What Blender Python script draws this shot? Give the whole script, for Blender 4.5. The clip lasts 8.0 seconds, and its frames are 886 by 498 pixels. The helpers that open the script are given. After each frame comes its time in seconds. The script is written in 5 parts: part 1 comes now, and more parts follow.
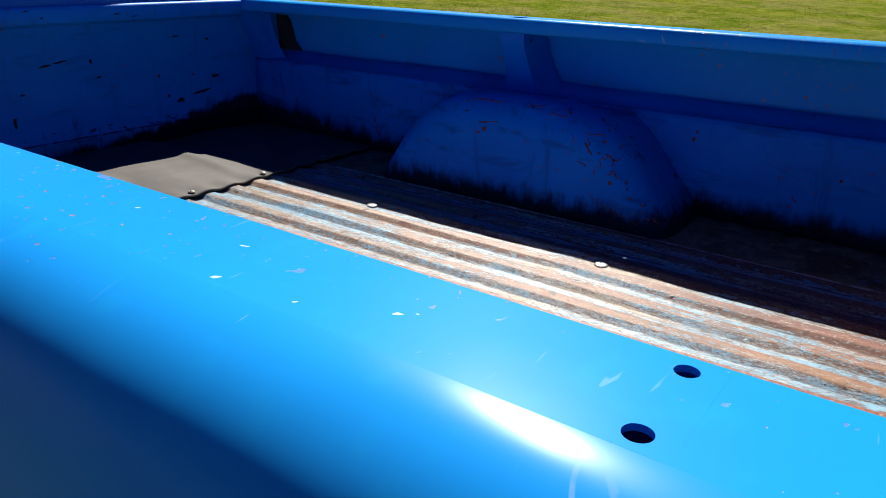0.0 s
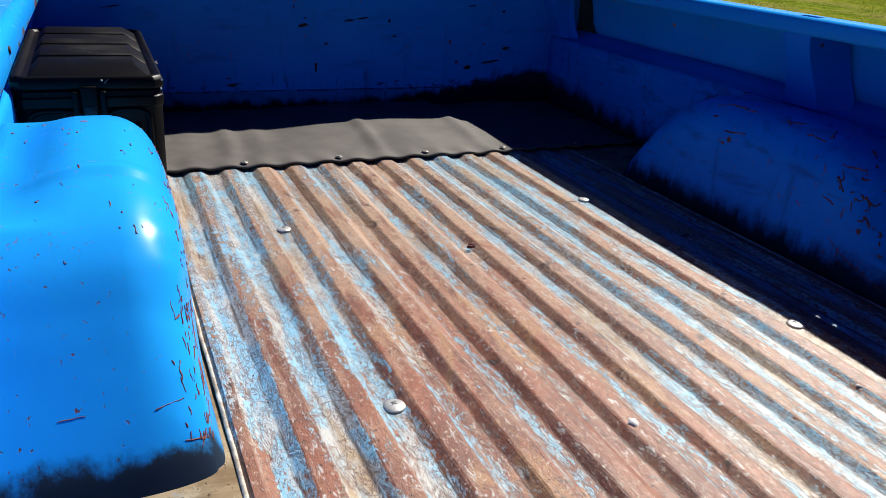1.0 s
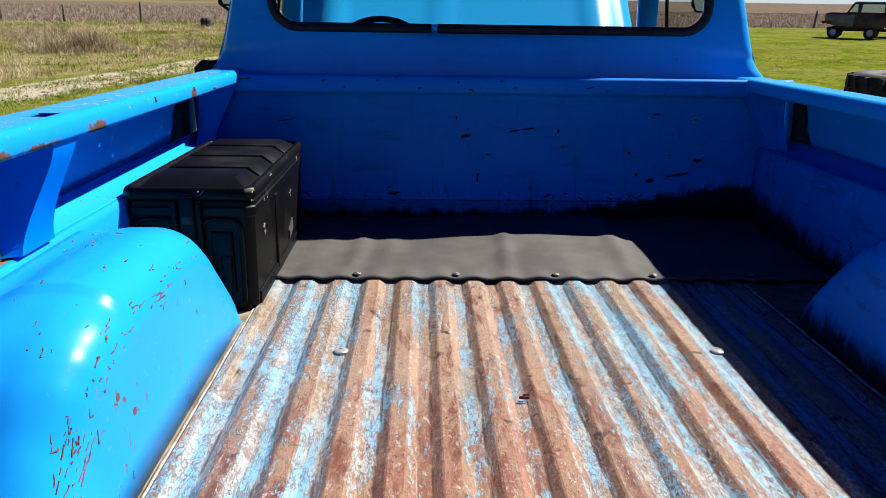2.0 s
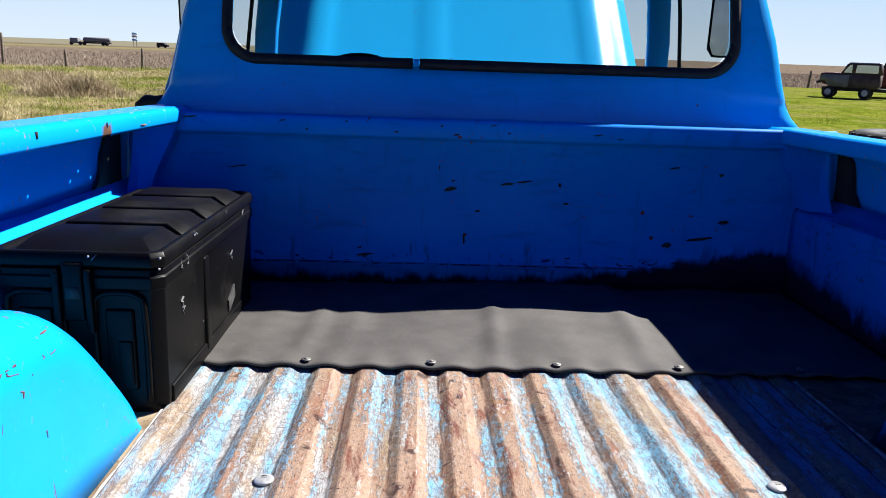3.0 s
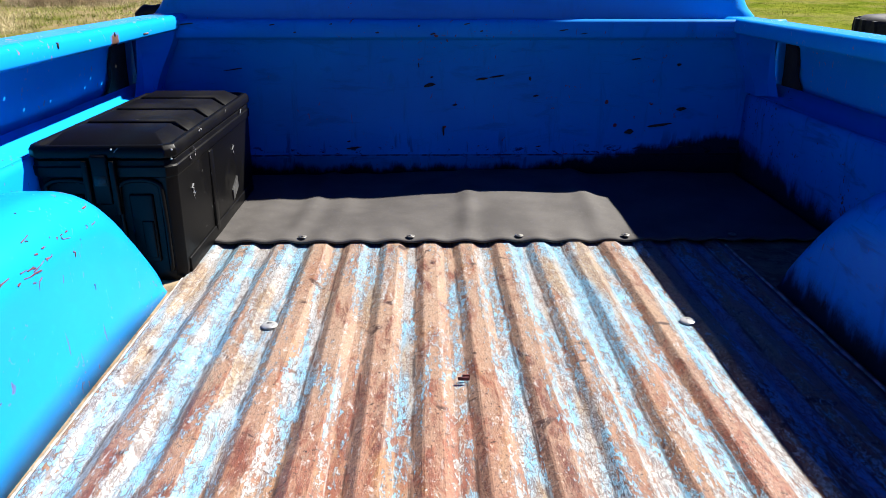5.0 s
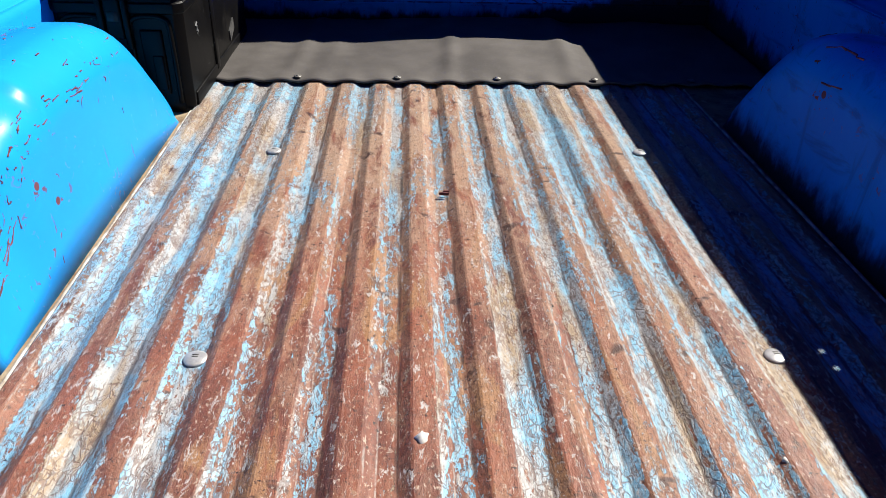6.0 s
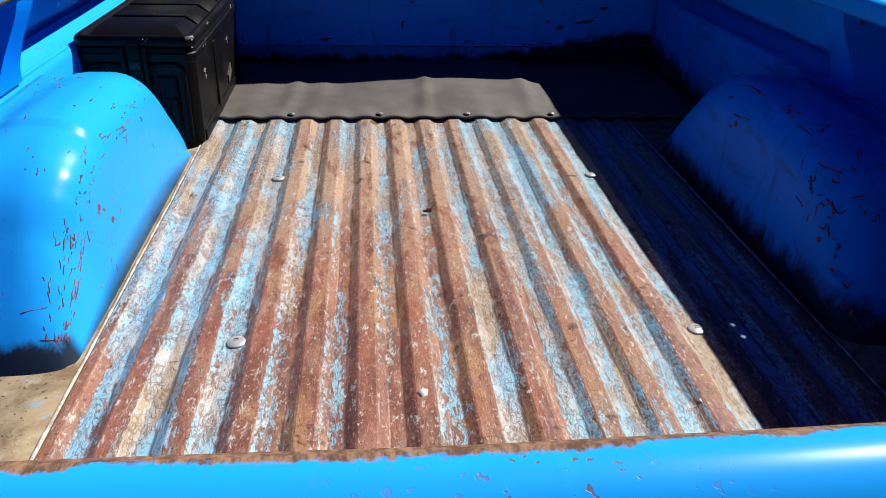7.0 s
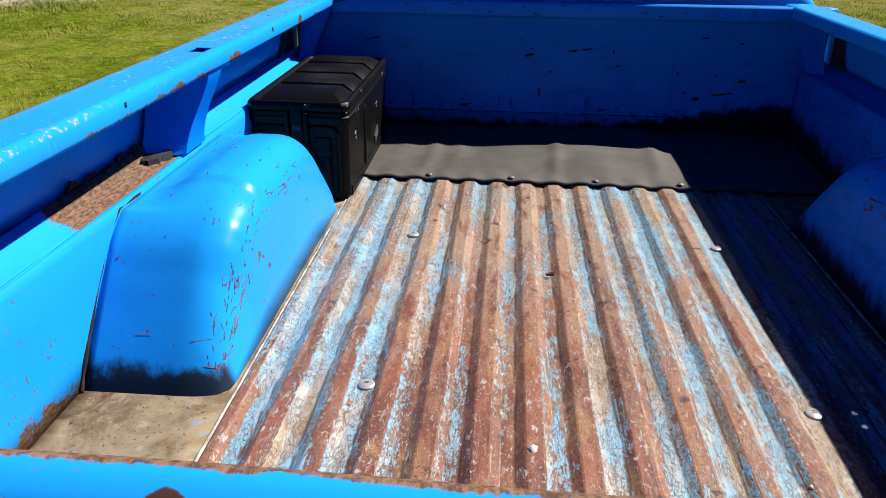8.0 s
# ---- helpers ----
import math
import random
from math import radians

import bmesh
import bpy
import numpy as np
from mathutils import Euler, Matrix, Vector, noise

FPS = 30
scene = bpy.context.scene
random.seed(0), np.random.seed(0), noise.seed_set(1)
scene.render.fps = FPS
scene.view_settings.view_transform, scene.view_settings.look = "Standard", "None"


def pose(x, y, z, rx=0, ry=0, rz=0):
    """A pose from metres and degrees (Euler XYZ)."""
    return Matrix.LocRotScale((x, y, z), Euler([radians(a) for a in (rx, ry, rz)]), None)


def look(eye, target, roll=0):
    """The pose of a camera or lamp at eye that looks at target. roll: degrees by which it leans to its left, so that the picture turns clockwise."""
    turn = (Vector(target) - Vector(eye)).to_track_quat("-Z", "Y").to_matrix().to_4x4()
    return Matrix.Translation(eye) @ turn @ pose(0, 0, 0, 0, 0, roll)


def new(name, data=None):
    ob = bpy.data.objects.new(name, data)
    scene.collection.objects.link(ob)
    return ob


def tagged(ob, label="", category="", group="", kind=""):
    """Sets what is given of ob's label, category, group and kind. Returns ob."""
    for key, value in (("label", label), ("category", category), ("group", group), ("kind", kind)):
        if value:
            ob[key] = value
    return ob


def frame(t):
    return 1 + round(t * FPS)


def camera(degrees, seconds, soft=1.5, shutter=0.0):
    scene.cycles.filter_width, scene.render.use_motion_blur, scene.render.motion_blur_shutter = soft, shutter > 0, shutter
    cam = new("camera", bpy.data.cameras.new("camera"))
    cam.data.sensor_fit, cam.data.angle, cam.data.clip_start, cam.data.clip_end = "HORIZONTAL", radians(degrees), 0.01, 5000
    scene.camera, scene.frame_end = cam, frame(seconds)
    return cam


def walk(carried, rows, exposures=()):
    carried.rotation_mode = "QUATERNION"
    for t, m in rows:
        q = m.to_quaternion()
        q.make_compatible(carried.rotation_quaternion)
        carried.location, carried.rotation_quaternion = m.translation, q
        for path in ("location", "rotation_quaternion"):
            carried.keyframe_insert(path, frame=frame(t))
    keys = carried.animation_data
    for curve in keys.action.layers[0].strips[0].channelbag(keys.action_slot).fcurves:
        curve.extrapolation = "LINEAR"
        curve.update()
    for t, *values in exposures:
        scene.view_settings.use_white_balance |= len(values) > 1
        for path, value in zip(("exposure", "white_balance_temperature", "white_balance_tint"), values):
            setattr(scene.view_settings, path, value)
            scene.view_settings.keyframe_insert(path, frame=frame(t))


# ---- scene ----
cam = camera(62.2, 8.0, 0.75)
PATH = [
    (0, (-1.067, -1.24, 1.583), (0.456, -0.194, 0.818), 2.9),
    (0.5, (-0.918, -1.42, 1.576), (0.308, -0.027, 0.829), 3.8),
    (1, (-0.716, -1.44, 1.576), (0.086, 0.183, 0.724), 5.1),
    (1.5, (-0.453, -1.41, 1.584), (-0.102, 0.429, 0.882), 1.0),
    (1.7, (-0.328, -1.394, 1.6), (-0.167, 0.485, 0.933), -0.1),
    (2.8, (-0.161, -1.029, 1.549), (-0.17, 0.889, 0.98), 1.5),
    (2.9, (-0.171, -0.977, 1.54), (-0.077, 0.955, 1.031), 2.3),
    (3, (-0.168, -0.971, 1.536), (-0.102, 0.959, 1.018), 2.0),
    (3.5, (-0.146, -0.941, 1.505), (-0.186, 0.981, 0.955), -0.1),
    (4, (-0.122, -0.953, 1.509), (-0.045, 0.953, 0.908), 1.9),
    (4.5, (-0.117, -1.031, 1.536), (-0.129, 0.882, 0.951), -0.4),
    (5, (-0.102, -1.202, 1.561), (-0.053, 0.645, 0.796), 0.2),
    (5.2, (-0.103, -1.26, 1.57), (0.013, 0.508, 0.643), 0.9),
    (6.3, (-0.123, -1.472, 1.615), (-0.034, 0.198, 0.518), 2.1),
    (6.5, (-0.136, -1.524, 1.64), (-0.116, 0.2, 0.626), -0.1),
    (7, (-0.164, -1.648, 1.684), (0.026, 0.063, 0.667), 2.1),
    (7.5, (-0.139, -1.712, 1.744), (-0.037, 0.036, 0.776), 1.8),
    (8, (-0.163, -1.724, 1.748), (-0.315, 0.055, 0.847), 0.6),
]
walk(cam, [(t, look(eye, target, roll)) for t, eye, target, roll in PATH], [(0.0, 0.97, 6500, 10), (0.6, 0.98, 6500, 10), (1.5, 1.09, 6500, 10), (3.0, 1.50, 6150, 10), (4.5, 1.60, 6150, 10), (5.0, 1.54, 6300, 10), (6.3, 1.07, 6500, 10), (8.0, 1.04, 6500, 10)])

# ---- light ----
F = 0.92                      # height of the bed floor over the ground
RIB = 0.0858                  # width of one rib of the floor
RAKE = 0.03                   # the bed falls this much for each metre towards the cab
SUN = Vector((0.855, 0.536, 0.985)).normalized()
world = bpy.data.worlds.new("sky")
scene.world = world
world.use_nodes = True
wn = world.node_tree
sky = wn.nodes.new("ShaderNodeTexSky")
sky.sky_type, sky.sun_disc = "NISHITA", False
sky.sun_elevation = math.asin(SUN.z)
sky.sun_rotation = math.atan2(SUN.x, SUN.y)
sky.air_density, sky.dust_density, sky.ozone_density = 0.7, 0.2, 6.0
wn.nodes["Background"].inputs[1].default_value = 0.05
tint = wn.nodes.new("ShaderNodeMix")
tint.data_type, tint.blend_type = "RGBA", "MULTIPLY"
tint.inputs[0].default_value, tint.inputs[7].default_value = 1.0, (0.085, 0.150, 0.63, 1)
wn.links.new(sky.outputs[0], tint.inputs[6])
wn.links.new(tint.outputs[2], wn.nodes["Background"].inputs[0])
lamp = bpy.data.lights.new("sun", "SUN")
lamp.energy, lamp.angle, lamp.color = 5.0, radians(0.53), (1.0, 0.95, 0.85)
sun = new("sun", lamp)
sun.matrix_world = look(SUN * 40, (0, 0, 0))


def hazy_sky():
    """Plain pale sky low over the horizon, far beyond everything."""
    mat = bpy.data.materials.new("low_sky")
    mat.use_nodes = True
    t = mat.node_tree
    t.nodes.remove(t.nodes["Principled BSDF"])
    glow = t.nodes.new("ShaderNodeEmission")
    pos = t.nodes.new("ShaderNodeNewGeometry").outputs["Position"]
    cut = t.nodes.new("ShaderNodeSeparateXYZ")
    t.links.new(pos, cut.inputs[0])
    ramp = t.nodes.new("ShaderNodeMapRange")
    ramp.inputs[1].default_value, ramp.inputs[2].default_value = 0.0, 480.0
    t.links.new(cut.outputs[2], ramp.inputs[0])
    mix = t.nodes.new("ShaderNodeMix")
    mix.data_type = "RGBA"
    t.links.new(ramp.outputs[0], mix.inputs[0])
    mix.inputs[6].default_value, mix.inputs[7].default_value = (0.82, 0.92, 1.0, 1), (0.55, 0.76, 1.0, 1)
    t.links.new(mix.outputs[2], glow.inputs[0])
    glow.inputs[1].default_value = 0.335
    t.links.new(glow.outputs[0], t.nodes["Material Output"].inputs[0])
    return mat


# ---- materials ----
class Nodes:
    """Short names for building a node material."""

    def __init__(self, name, rough=0.5, metal=0.0):
        self.mat = bpy.data.materials.new(name)
        self.mat.use_nodes = True
        self.tree = self.mat.node_tree
        self.bsdf = self.tree.nodes["Principled BSDF"]
        self.bsdf.inputs["Roughness"].default_value = rough
        self.bsdf.inputs["Metallic"].default_value = metal
        self.bsdf.inputs["Specular IOR Level"].default_value = 0.3
        self.co = self.tree.nodes.new("ShaderNodeTexCoord").outputs["Object"]

    def put(self, socket, value):
        if isinstance(value, bpy.types.NodeSocket):
            self.tree.links.new(value, socket)
        elif isinstance(value, (tuple, list)) and len(value) == 3 and socket.type == "RGBA":
            socket.default_value = (*value, 1)
        else:
            socket.default_value = value

    def scaled(self, sx, sy, sz, co=None):
        m = self.tree.nodes.new("ShaderNodeMapping")
        self.put(m.inputs["Vector"], co or self.co)
        m.inputs["Scale"].default_value = (sx, sy, sz)
        return m.outputs[0]

    def noise(self, scale, detail=3, rough=0.55, co=None, warp=0.0):
        t = self.tree.nodes.new("ShaderNodeTexNoise")
        self.put(t.inputs["Vector"], co or self.co)
        t.inputs["Scale"].default_value, t.inputs["Detail"].default_value = scale, detail
        t.inputs["Roughness"].default_value, t.inputs["Distortion"].default_value = rough, warp
        return t.outputs["Fac"]

    def cells(self, scale, co=None, feature="F1"):
        t = self.tree.nodes.new("ShaderNodeTexVoronoi")
        t.feature = feature
        self.put(t.inputs["Vector"], co or self.co)
        t.inputs["Scale"].default_value = scale
        return t.outputs["Distance"]

    def math(self, op, a, b=0.0, c=0.0, clamp=False):
        t = self.tree.nodes.new("ShaderNodeMath")
        t.operation, t.use_clamp = op, clamp
        for s, v in zip(t.inputs, (a, b, c)):
            self.put(s, v)
        return t.outputs[0]

    def step(self, value, lo, hi):
        t = self.tree.nodes.new("ShaderNodeMapRange")
        t.interpolation_type = "SMOOTHSTEP"
        for s, v in zip(t.inputs, (value, lo, hi, 0.0, 1.0)):
            self.put(s, v)
        return t.outputs[0]

    def mix(self, fac, a, b):
        t = self.tree.nodes.new("ShaderNodeMix")
        t.data_type = "RGBA"
        self.put(t.inputs[0], fac), self.put(t.inputs[6], a), self.put(t.inputs[7], b)
        return t.outputs[2]

    def axis(self, i):
        t = self.tree.nodes.new("ShaderNodeSeparateXYZ")
        self.put(t.inputs[0], self.co)
        return t.outputs[i]

    def between(self, value, lo, hi, soft):
        return self.math("MULTIPLY", self.step(value, lo - soft, lo + soft), self.math("SUBTRACT", 1.0, self.step(value, hi - soft, hi + soft)))

    def island(self):
        return self.tree.nodes.new("ShaderNodeNewGeometry").outputs["Random Per Island"]

    def bump(self, height, strength=0.3, distance=0.002):
        t = self.tree.nodes.new("ShaderNodeBump")
        t.inputs["Strength"].default_value, t.inputs["Distance"].default_value = strength, distance
        self.put(t.inputs["Height"], height)
        self.put(self.bsdf.inputs["Normal"], t.outputs[0])

    def done(self, color, rough=None):
        self.put(self.bsdf.inputs["Base Color"], color)
        if rough is not None:
            self.put(self.bsdf.inputs["Roughness"], rough)
        return self.mat




def paint(name, chips=0.5, rust_line=None, grime_shade=0.0, gloss=0.32, rear=None, corner=None, scratches=False, pink=(0.1664, 0.0768, 0.1024), lip=False, spec=0.09, lightened=0.0, blot=None, stained=0.0, ragged=(0.13, 0.030), bead_marks=False):
    """Old blue enamel with chips down to red primer, scratches and faded patches."""
    n = Nodes(name, gloss)
    n.bsdf.inputs["Specular IOR Level"].default_value = spec
    fade = n.noise(3.0, 4)
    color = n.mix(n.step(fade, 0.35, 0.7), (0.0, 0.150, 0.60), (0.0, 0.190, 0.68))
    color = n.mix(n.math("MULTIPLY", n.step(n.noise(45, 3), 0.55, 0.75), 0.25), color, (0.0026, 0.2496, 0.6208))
    # Lighter blue that puts the sunlight on a part into its colour.
    if lightened:
        color = n.mix(lightened, color, (0.03, 0.46, 0.86))
    if stained:
        smear = n.math("MAXIMUM", n.step(n.noise(1.0, 5, 0.7, co=n.scaled(5, 5, 22), warp=0.5), 0.52, 0.68), n.step(n.noise(1.0, 5, 0.7, co=n.scaled(20, 20, 3.5), warp=0.5), 0.54, 0.72))
        color = n.mix(n.math("MULTIPLY", smear, stained), color, (0.004, 0.030, 0.130))
    patch = n.step(n.noise(5.0, 3, warp=0.6), 0.48, 0.66)
    spots = n.math("MULTIPLY", n.step(n.noise(70, 2, 0.5, warp=0.8), 0.72 - 0.06 * chips, 0.745 - 0.06 * chips), patch)
    lines = n.step(n.noise(1.0, 2, co=n.scaled(160, 160, 22), warp=0.4), 0.73 - 0.05 * chips, 0.76 - 0.05 * chips)
    spots = n.math("MAXIMUM", spots, n.math("MULTIPLY", lines, n.step(n.noise(3.3, 2), 0.52, 0.62)))
    dings = n.step(n.cells(16), 0.085 + 0.03 * chips, 0.07 + 0.03 * chips)
    spots = n.math("MAXIMUM", spots, n.math("MULTIPLY", dings, n.step(n.noise(8, 2, warp=1.0), 0.56, 0.6)))
    curl = n.math("ABSOLUTE", n.math("SUBTRACT", n.noise(5.0, 2, 0.5, warp=1.2), 0.5))
    curl = n.math("MULTIPLY", n.step(curl, 0.010, 0.004), n.step(n.noise(4.2, 2, 0.5), 0.56, 0.60))
    curl = n.math("MULTIPLY", curl, n.step(n.noise(60, 2), 0.40, 0.52))
    if scratches:
        curl = n.math("MULTIPLY", curl, n.step(n.axis(2), 1.36, 1.38))
        color = n.mix(n.math("MULTIPLY", curl, 0.6), color, (0.2304, 0.3968, 0.5888))
    color = n.mix(spots, color, n.mix(n.noise(30, 2), (0.0896, 0.0224, 0.0256), pink))
    rough = n.math("ADD", gloss, n.math("MULTIPLY", spots, 0.4))
    if rust_line:
        which, lo, hi, soft = rust_line
        where = n.math("ADD", n.axis(which), n.math("MULTIPLY", n.math("SUBTRACT", n.noise(14, 6, 0.75), 0.5), soft * 4))
        mask = n.between(where, lo, hi, soft * 0.2)
        rust = n.mix(n.step(n.noise(1.0, 5, 0.75, co=n.scaled(170, 60, 170)), 0.38, 0.64), (0.075, 0.042, 0.029), (0.205, 0.122, 0.078))
        color = n.mix(mask, color, rust)
        rough = n.math("MAXIMUM", rough, n.math("MULTIPLY", mask, 0.85))
    if lip:
        ragged = n.math("MULTIPLY", n.math("SUBTRACT", n.noise(22, 5, 0.65, warp=0.5), 0.5), 0.05)
        y = n.axis(1)
        level = n.math("SUBTRACT", n.axis(2), 0.0145)
        z = n.math("ADD", level, ragged)
        edge = n.math("MULTIPLY", n.between(n.math("ADD", y, ragged), -0.72, -0.20, 0.02), n.math("SUBTRACT", 1.0, n.step(z, 1.364, 1.369)))
        for yc, w, top in ((-0.06, 0.035, 1.383), (0.51, 0.02, 1.388)):
            edge = n.math("MAXIMUM", edge, n.math("MULTIPLY", n.between(n.math("ADD", y, ragged), yc - w, yc + w, 0.008), n.math("SUBTRACT", 1.0, n.step(z, top - 0.01, top))))
        inner = n.math("MULTIPLY", n.between(n.math("ABSOLUTE", n.axis(0)), 0.78, 0.8045, 0.0012), n.step(level, 1.387, 1.390))
        inner = n.math("MULTIPLY", inner, n.math("MULTIPLY", n.step(n.noise(70, 4, 0.7), 0.53, 0.57), n.math("SUBTRACT", 1.0, n.step(y, -0.78, -0.6))))
        color = n.mix(n.math("MULTIPLY", inner, 0.8), color, (0.34, 0.27, 0.34))
        upper = n.step(level, 1.388, 1.396)
        rearmost = n.math("SUBTRACT", 1.0, n.step(y, -1.10, -0.80))
        # Pale streaks by the rear holes: scratches with the sun's glare painted in.
        worn = n.math("MULTIPLY", n.step(n.noise(1.0, 2, 0.5, co=n.scaled(26, 150, 20), warp=0.8), 0.70, 0.78), rearmost)
        flecks = n.math("MULTIPLY", n.step(n.noise(95, 2, 0.5, warp=0.6), 0.73, 0.75), n.step(n.noise(10, 2), 0.48, 0.56))
        flecks = n.math("MULTIPLY", n.math("MAXIMUM", n.math("MULTIPLY", worn, 0.2), flecks), upper)
        color = n.mix(flecks, color, (0.3968, 0.5248, 0.6016))
        rust = n.mix(n.noise(60, 4), (0.07, 0.034, 0.026), (0.16, 0.098, 0.072))
        edge = n.math("MULTIPLY", edge, n.step(n.axis(0), 0.1, 0.0))
        color = n.mix(n.math("MULTIPLY", edge, n.between(level, 1.34, 1.394, 0.002)), color, rust)
    if blot:
        dx = n.math("SUBTRACT", n.axis(0), blot[0])
        dy = n.math("MULTIPLY", n.math("SUBTRACT", n.axis(1), blot[1]), 1.5)
        far = n.math("ADD", n.math("SQRT", n.math("ADD", n.math("MULTIPLY", dx, dx), n.math("MULTIPLY", dy, dy))), n.math("MULTIPLY", n.math("SUBTRACT", n.noise(40, 4), 0.5), 0.02))
        color = n.mix(n.step(far, blot[2] * 1.25, blot[2] * 0.95), color, (0.055, 0.028, 0.022))
    # Broken dark line along the pressed bead; blotches and drips of dirt near it.
    if bead_marks:
        z = n.math("SUBTRACT", n.axis(2), F)
        dirt = n.math("MULTIPLY", n.between(n.math("ADD", z, n.math("MULTIPLY", n.math("SUBTRACT", n.noise(9, 3), 0.5), 0.006)), 0.0775, 0.0825, 0.001), n.math("ADD", 0.35, n.math("MULTIPLY", n.step(n.noise(18, 3), 0.42, 0.56), 0.55)))
        blotch = n.math("MULTIPLY", n.step(n.noise(1.0, 5, 0.65, co=n.scaled(24, 24, 50), warp=0.7), 0.57, 0.63), n.between(z, 0.074, 0.105, 0.012))
        drips = n.math("MULTIPLY", n.step(n.noise(1.0, 4, 0.6, co=n.scaled(34, 34, 5)), 0.58, 0.66), n.between(z, 0.03, 0.14, 0.03))
        dirt = n.math("MAXIMUM", dirt, n.math("MAXIMUM", n.math("MULTIPLY", blotch, 0.9), n.math("MULTIPLY", drips, 0.45)))
        color = n.mix(dirt, color, (0.006, 0.010, 0.026))
    # Black lower band: dirt, with the shade at the foot painted in.
    if grime_shade:
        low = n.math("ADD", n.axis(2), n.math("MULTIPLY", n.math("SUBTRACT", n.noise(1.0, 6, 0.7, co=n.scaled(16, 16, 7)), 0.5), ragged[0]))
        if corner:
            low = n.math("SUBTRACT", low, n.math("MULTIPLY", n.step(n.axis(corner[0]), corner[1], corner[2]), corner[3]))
        mask = n.math("SUBTRACT", 1.0, n.step(low, F + grime_shade - ragged[1], F + grime_shade + ragged[1]))
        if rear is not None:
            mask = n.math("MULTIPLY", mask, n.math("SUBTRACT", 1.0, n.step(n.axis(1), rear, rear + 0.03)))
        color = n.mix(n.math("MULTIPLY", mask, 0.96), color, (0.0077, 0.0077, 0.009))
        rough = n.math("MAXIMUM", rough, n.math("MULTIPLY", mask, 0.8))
    n.bump(n.math("ADD", n.math("MULTIPLY", n.noise(7, 2), 2.0), n.math("MULTIPLY", spots, -0.5)), 0.25, 0.003)
    return n.done(color, rough)


def floor_metal():
    """Ribbed bed floor: pale blue paint, crazed and worn through to brown and tan rust, most on the rib tops."""
    n = Nodes("worn_floor_paint", 0.5)
    n.bsdf.inputs["Specular IOR Level"].default_value = 0.36
    x, y = n.axis(0), n.axis(1)
    across = n.math("ADD", x, 0.0315)
    u = n.math("FLOORED_MODULO", across, RIB)
    rib = n.tree.nodes.new("ShaderNodeTexWhiteNoise")
    rib.noise_dimensions = "1D"
    n.put(rib.inputs["W"], n.math("FLOOR", n.math("DIVIDE", across, RIB)))
    own = rib.outputs["Value"]
    wobble = n.math("MULTIPLY", n.math("SUBTRACT", n.noise(1.0, 3, 0.6, co=n.scaled(30, 9, 1)), 0.5), 0.008)
    v = n.math("ADD", u, wobble)
    top = n.between(v, 0.0105, 0.0425, 0.002)
    valley = n.between(v, 0.0585, 0.0803, 0.003)
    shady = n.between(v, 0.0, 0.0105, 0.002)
    run = n.noise(1.0, 4, 0.6, co=n.scaled(19, 1.7, 1), warp=0.6)
    fine = n.noise(1.0, 5, 0.8, co=n.scaled(150, 58, 40), warp=0.8)
    flake = n.noise(1.0, 4, 0.7, co=n.scaled(75, 24, 30), warp=0.8)
    rearward = n.math("SUBTRACT", 1.0, n.step(n.math("ADD", y, n.math("MULTIPLY", run, 0.5)), -0.75, 0.35))
    middle = n.between(n.math("ADD", x, n.math("MULTIPLY", flake, 0.1)), -0.30, 0.12, 0.12)
    level = n.math("ADD", n.math("MULTIPLY", run, 1.9), n.math("MULTIPLY", n.math("SUBTRACT", fine, 0.5), 1.5))
    level = n.math("ADD", level, n.math("MULTIPLY", n.math("SUBTRACT", flake, 0.5), 1.0))
    level = n.math("SUBTRACT", level, n.math("MULTIPLY", top, n.math("ADD", 0.17, n.math("MULTIPLY", rearward, 0.24))))
    level = n.math("ADD", level, n.math("MULTIPLY", valley, 0.14))
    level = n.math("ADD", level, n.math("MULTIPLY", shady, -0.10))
    level = n.math("SUBTRACT", level, n.math("MULTIPLY", middle, 0.10))
    level = n.math("ADD", level, n.math("MULTIPLY", n.math("SUBTRACT", own, 0.5), 0.16))
    level = n.math("ADD", level, n.math("MULTIPLY", n.math("SUBTRACT", 1.0, rearward), 0.07))
    for at, half, gain in ((-0.490, 0.026, 0.24), (-0.405, 0.016, 0.14), (0.135, 0.016, 0.14), (0.265, 0.020, 0.16), (0.375, 0.022, 0.14), (-0.57, 0.03, 0.10)):
        level = n.math("ADD", level, n.math("MULTIPLY", n.between(n.math("ADD", x, n.math("MULTIPLY", wobble, 2.0)), at - half, at + half, 0.012), gain))
    kept = n.step(level, 0.925, 0.945)
    # what is left of the paint: blue, chalky white, stained tan
    tint = n.noise(1.0, 4, 0.6, co=n.scaled(26, 4, 1), warp=0.6)
    coat = n.mix(n.step(tint, 0.48, 0.58), (0.160, 0.345, 0.475), (0.320, 0.320, 0.315))
    coat = n.mix(n.step(n.noise(1.0, 3, co=n.scaled(13, 2.2, 1)), 0.54, 0.64), coat, (0.270, 0.200, 0.130))
    coat = n.mix(n.math("MULTIPLY", n.step(n.noise(1.0, 4, 0.8, co=n.scaled(150, 45, 40)), 0.50, 0.60), 0.65), coat, (0.295, 0.322, 0.335))
    # rust: dark red-brown to orange and dusty tan, each rib with its own cast
    rust = n.mix(n.step(n.noise(1.0, 4, 0.65, co=n.scaled(22, 3, 4), warp=0.5), 0.38, 0.62), (0.105, 0.030, 0.019), (0.215, 0.072, 0.040))
    rust = n.mix(n.math("MULTIPLY", n.step(own, 0.45, 0.85), 0.55), rust, (0.235, 0.108, 0.058))
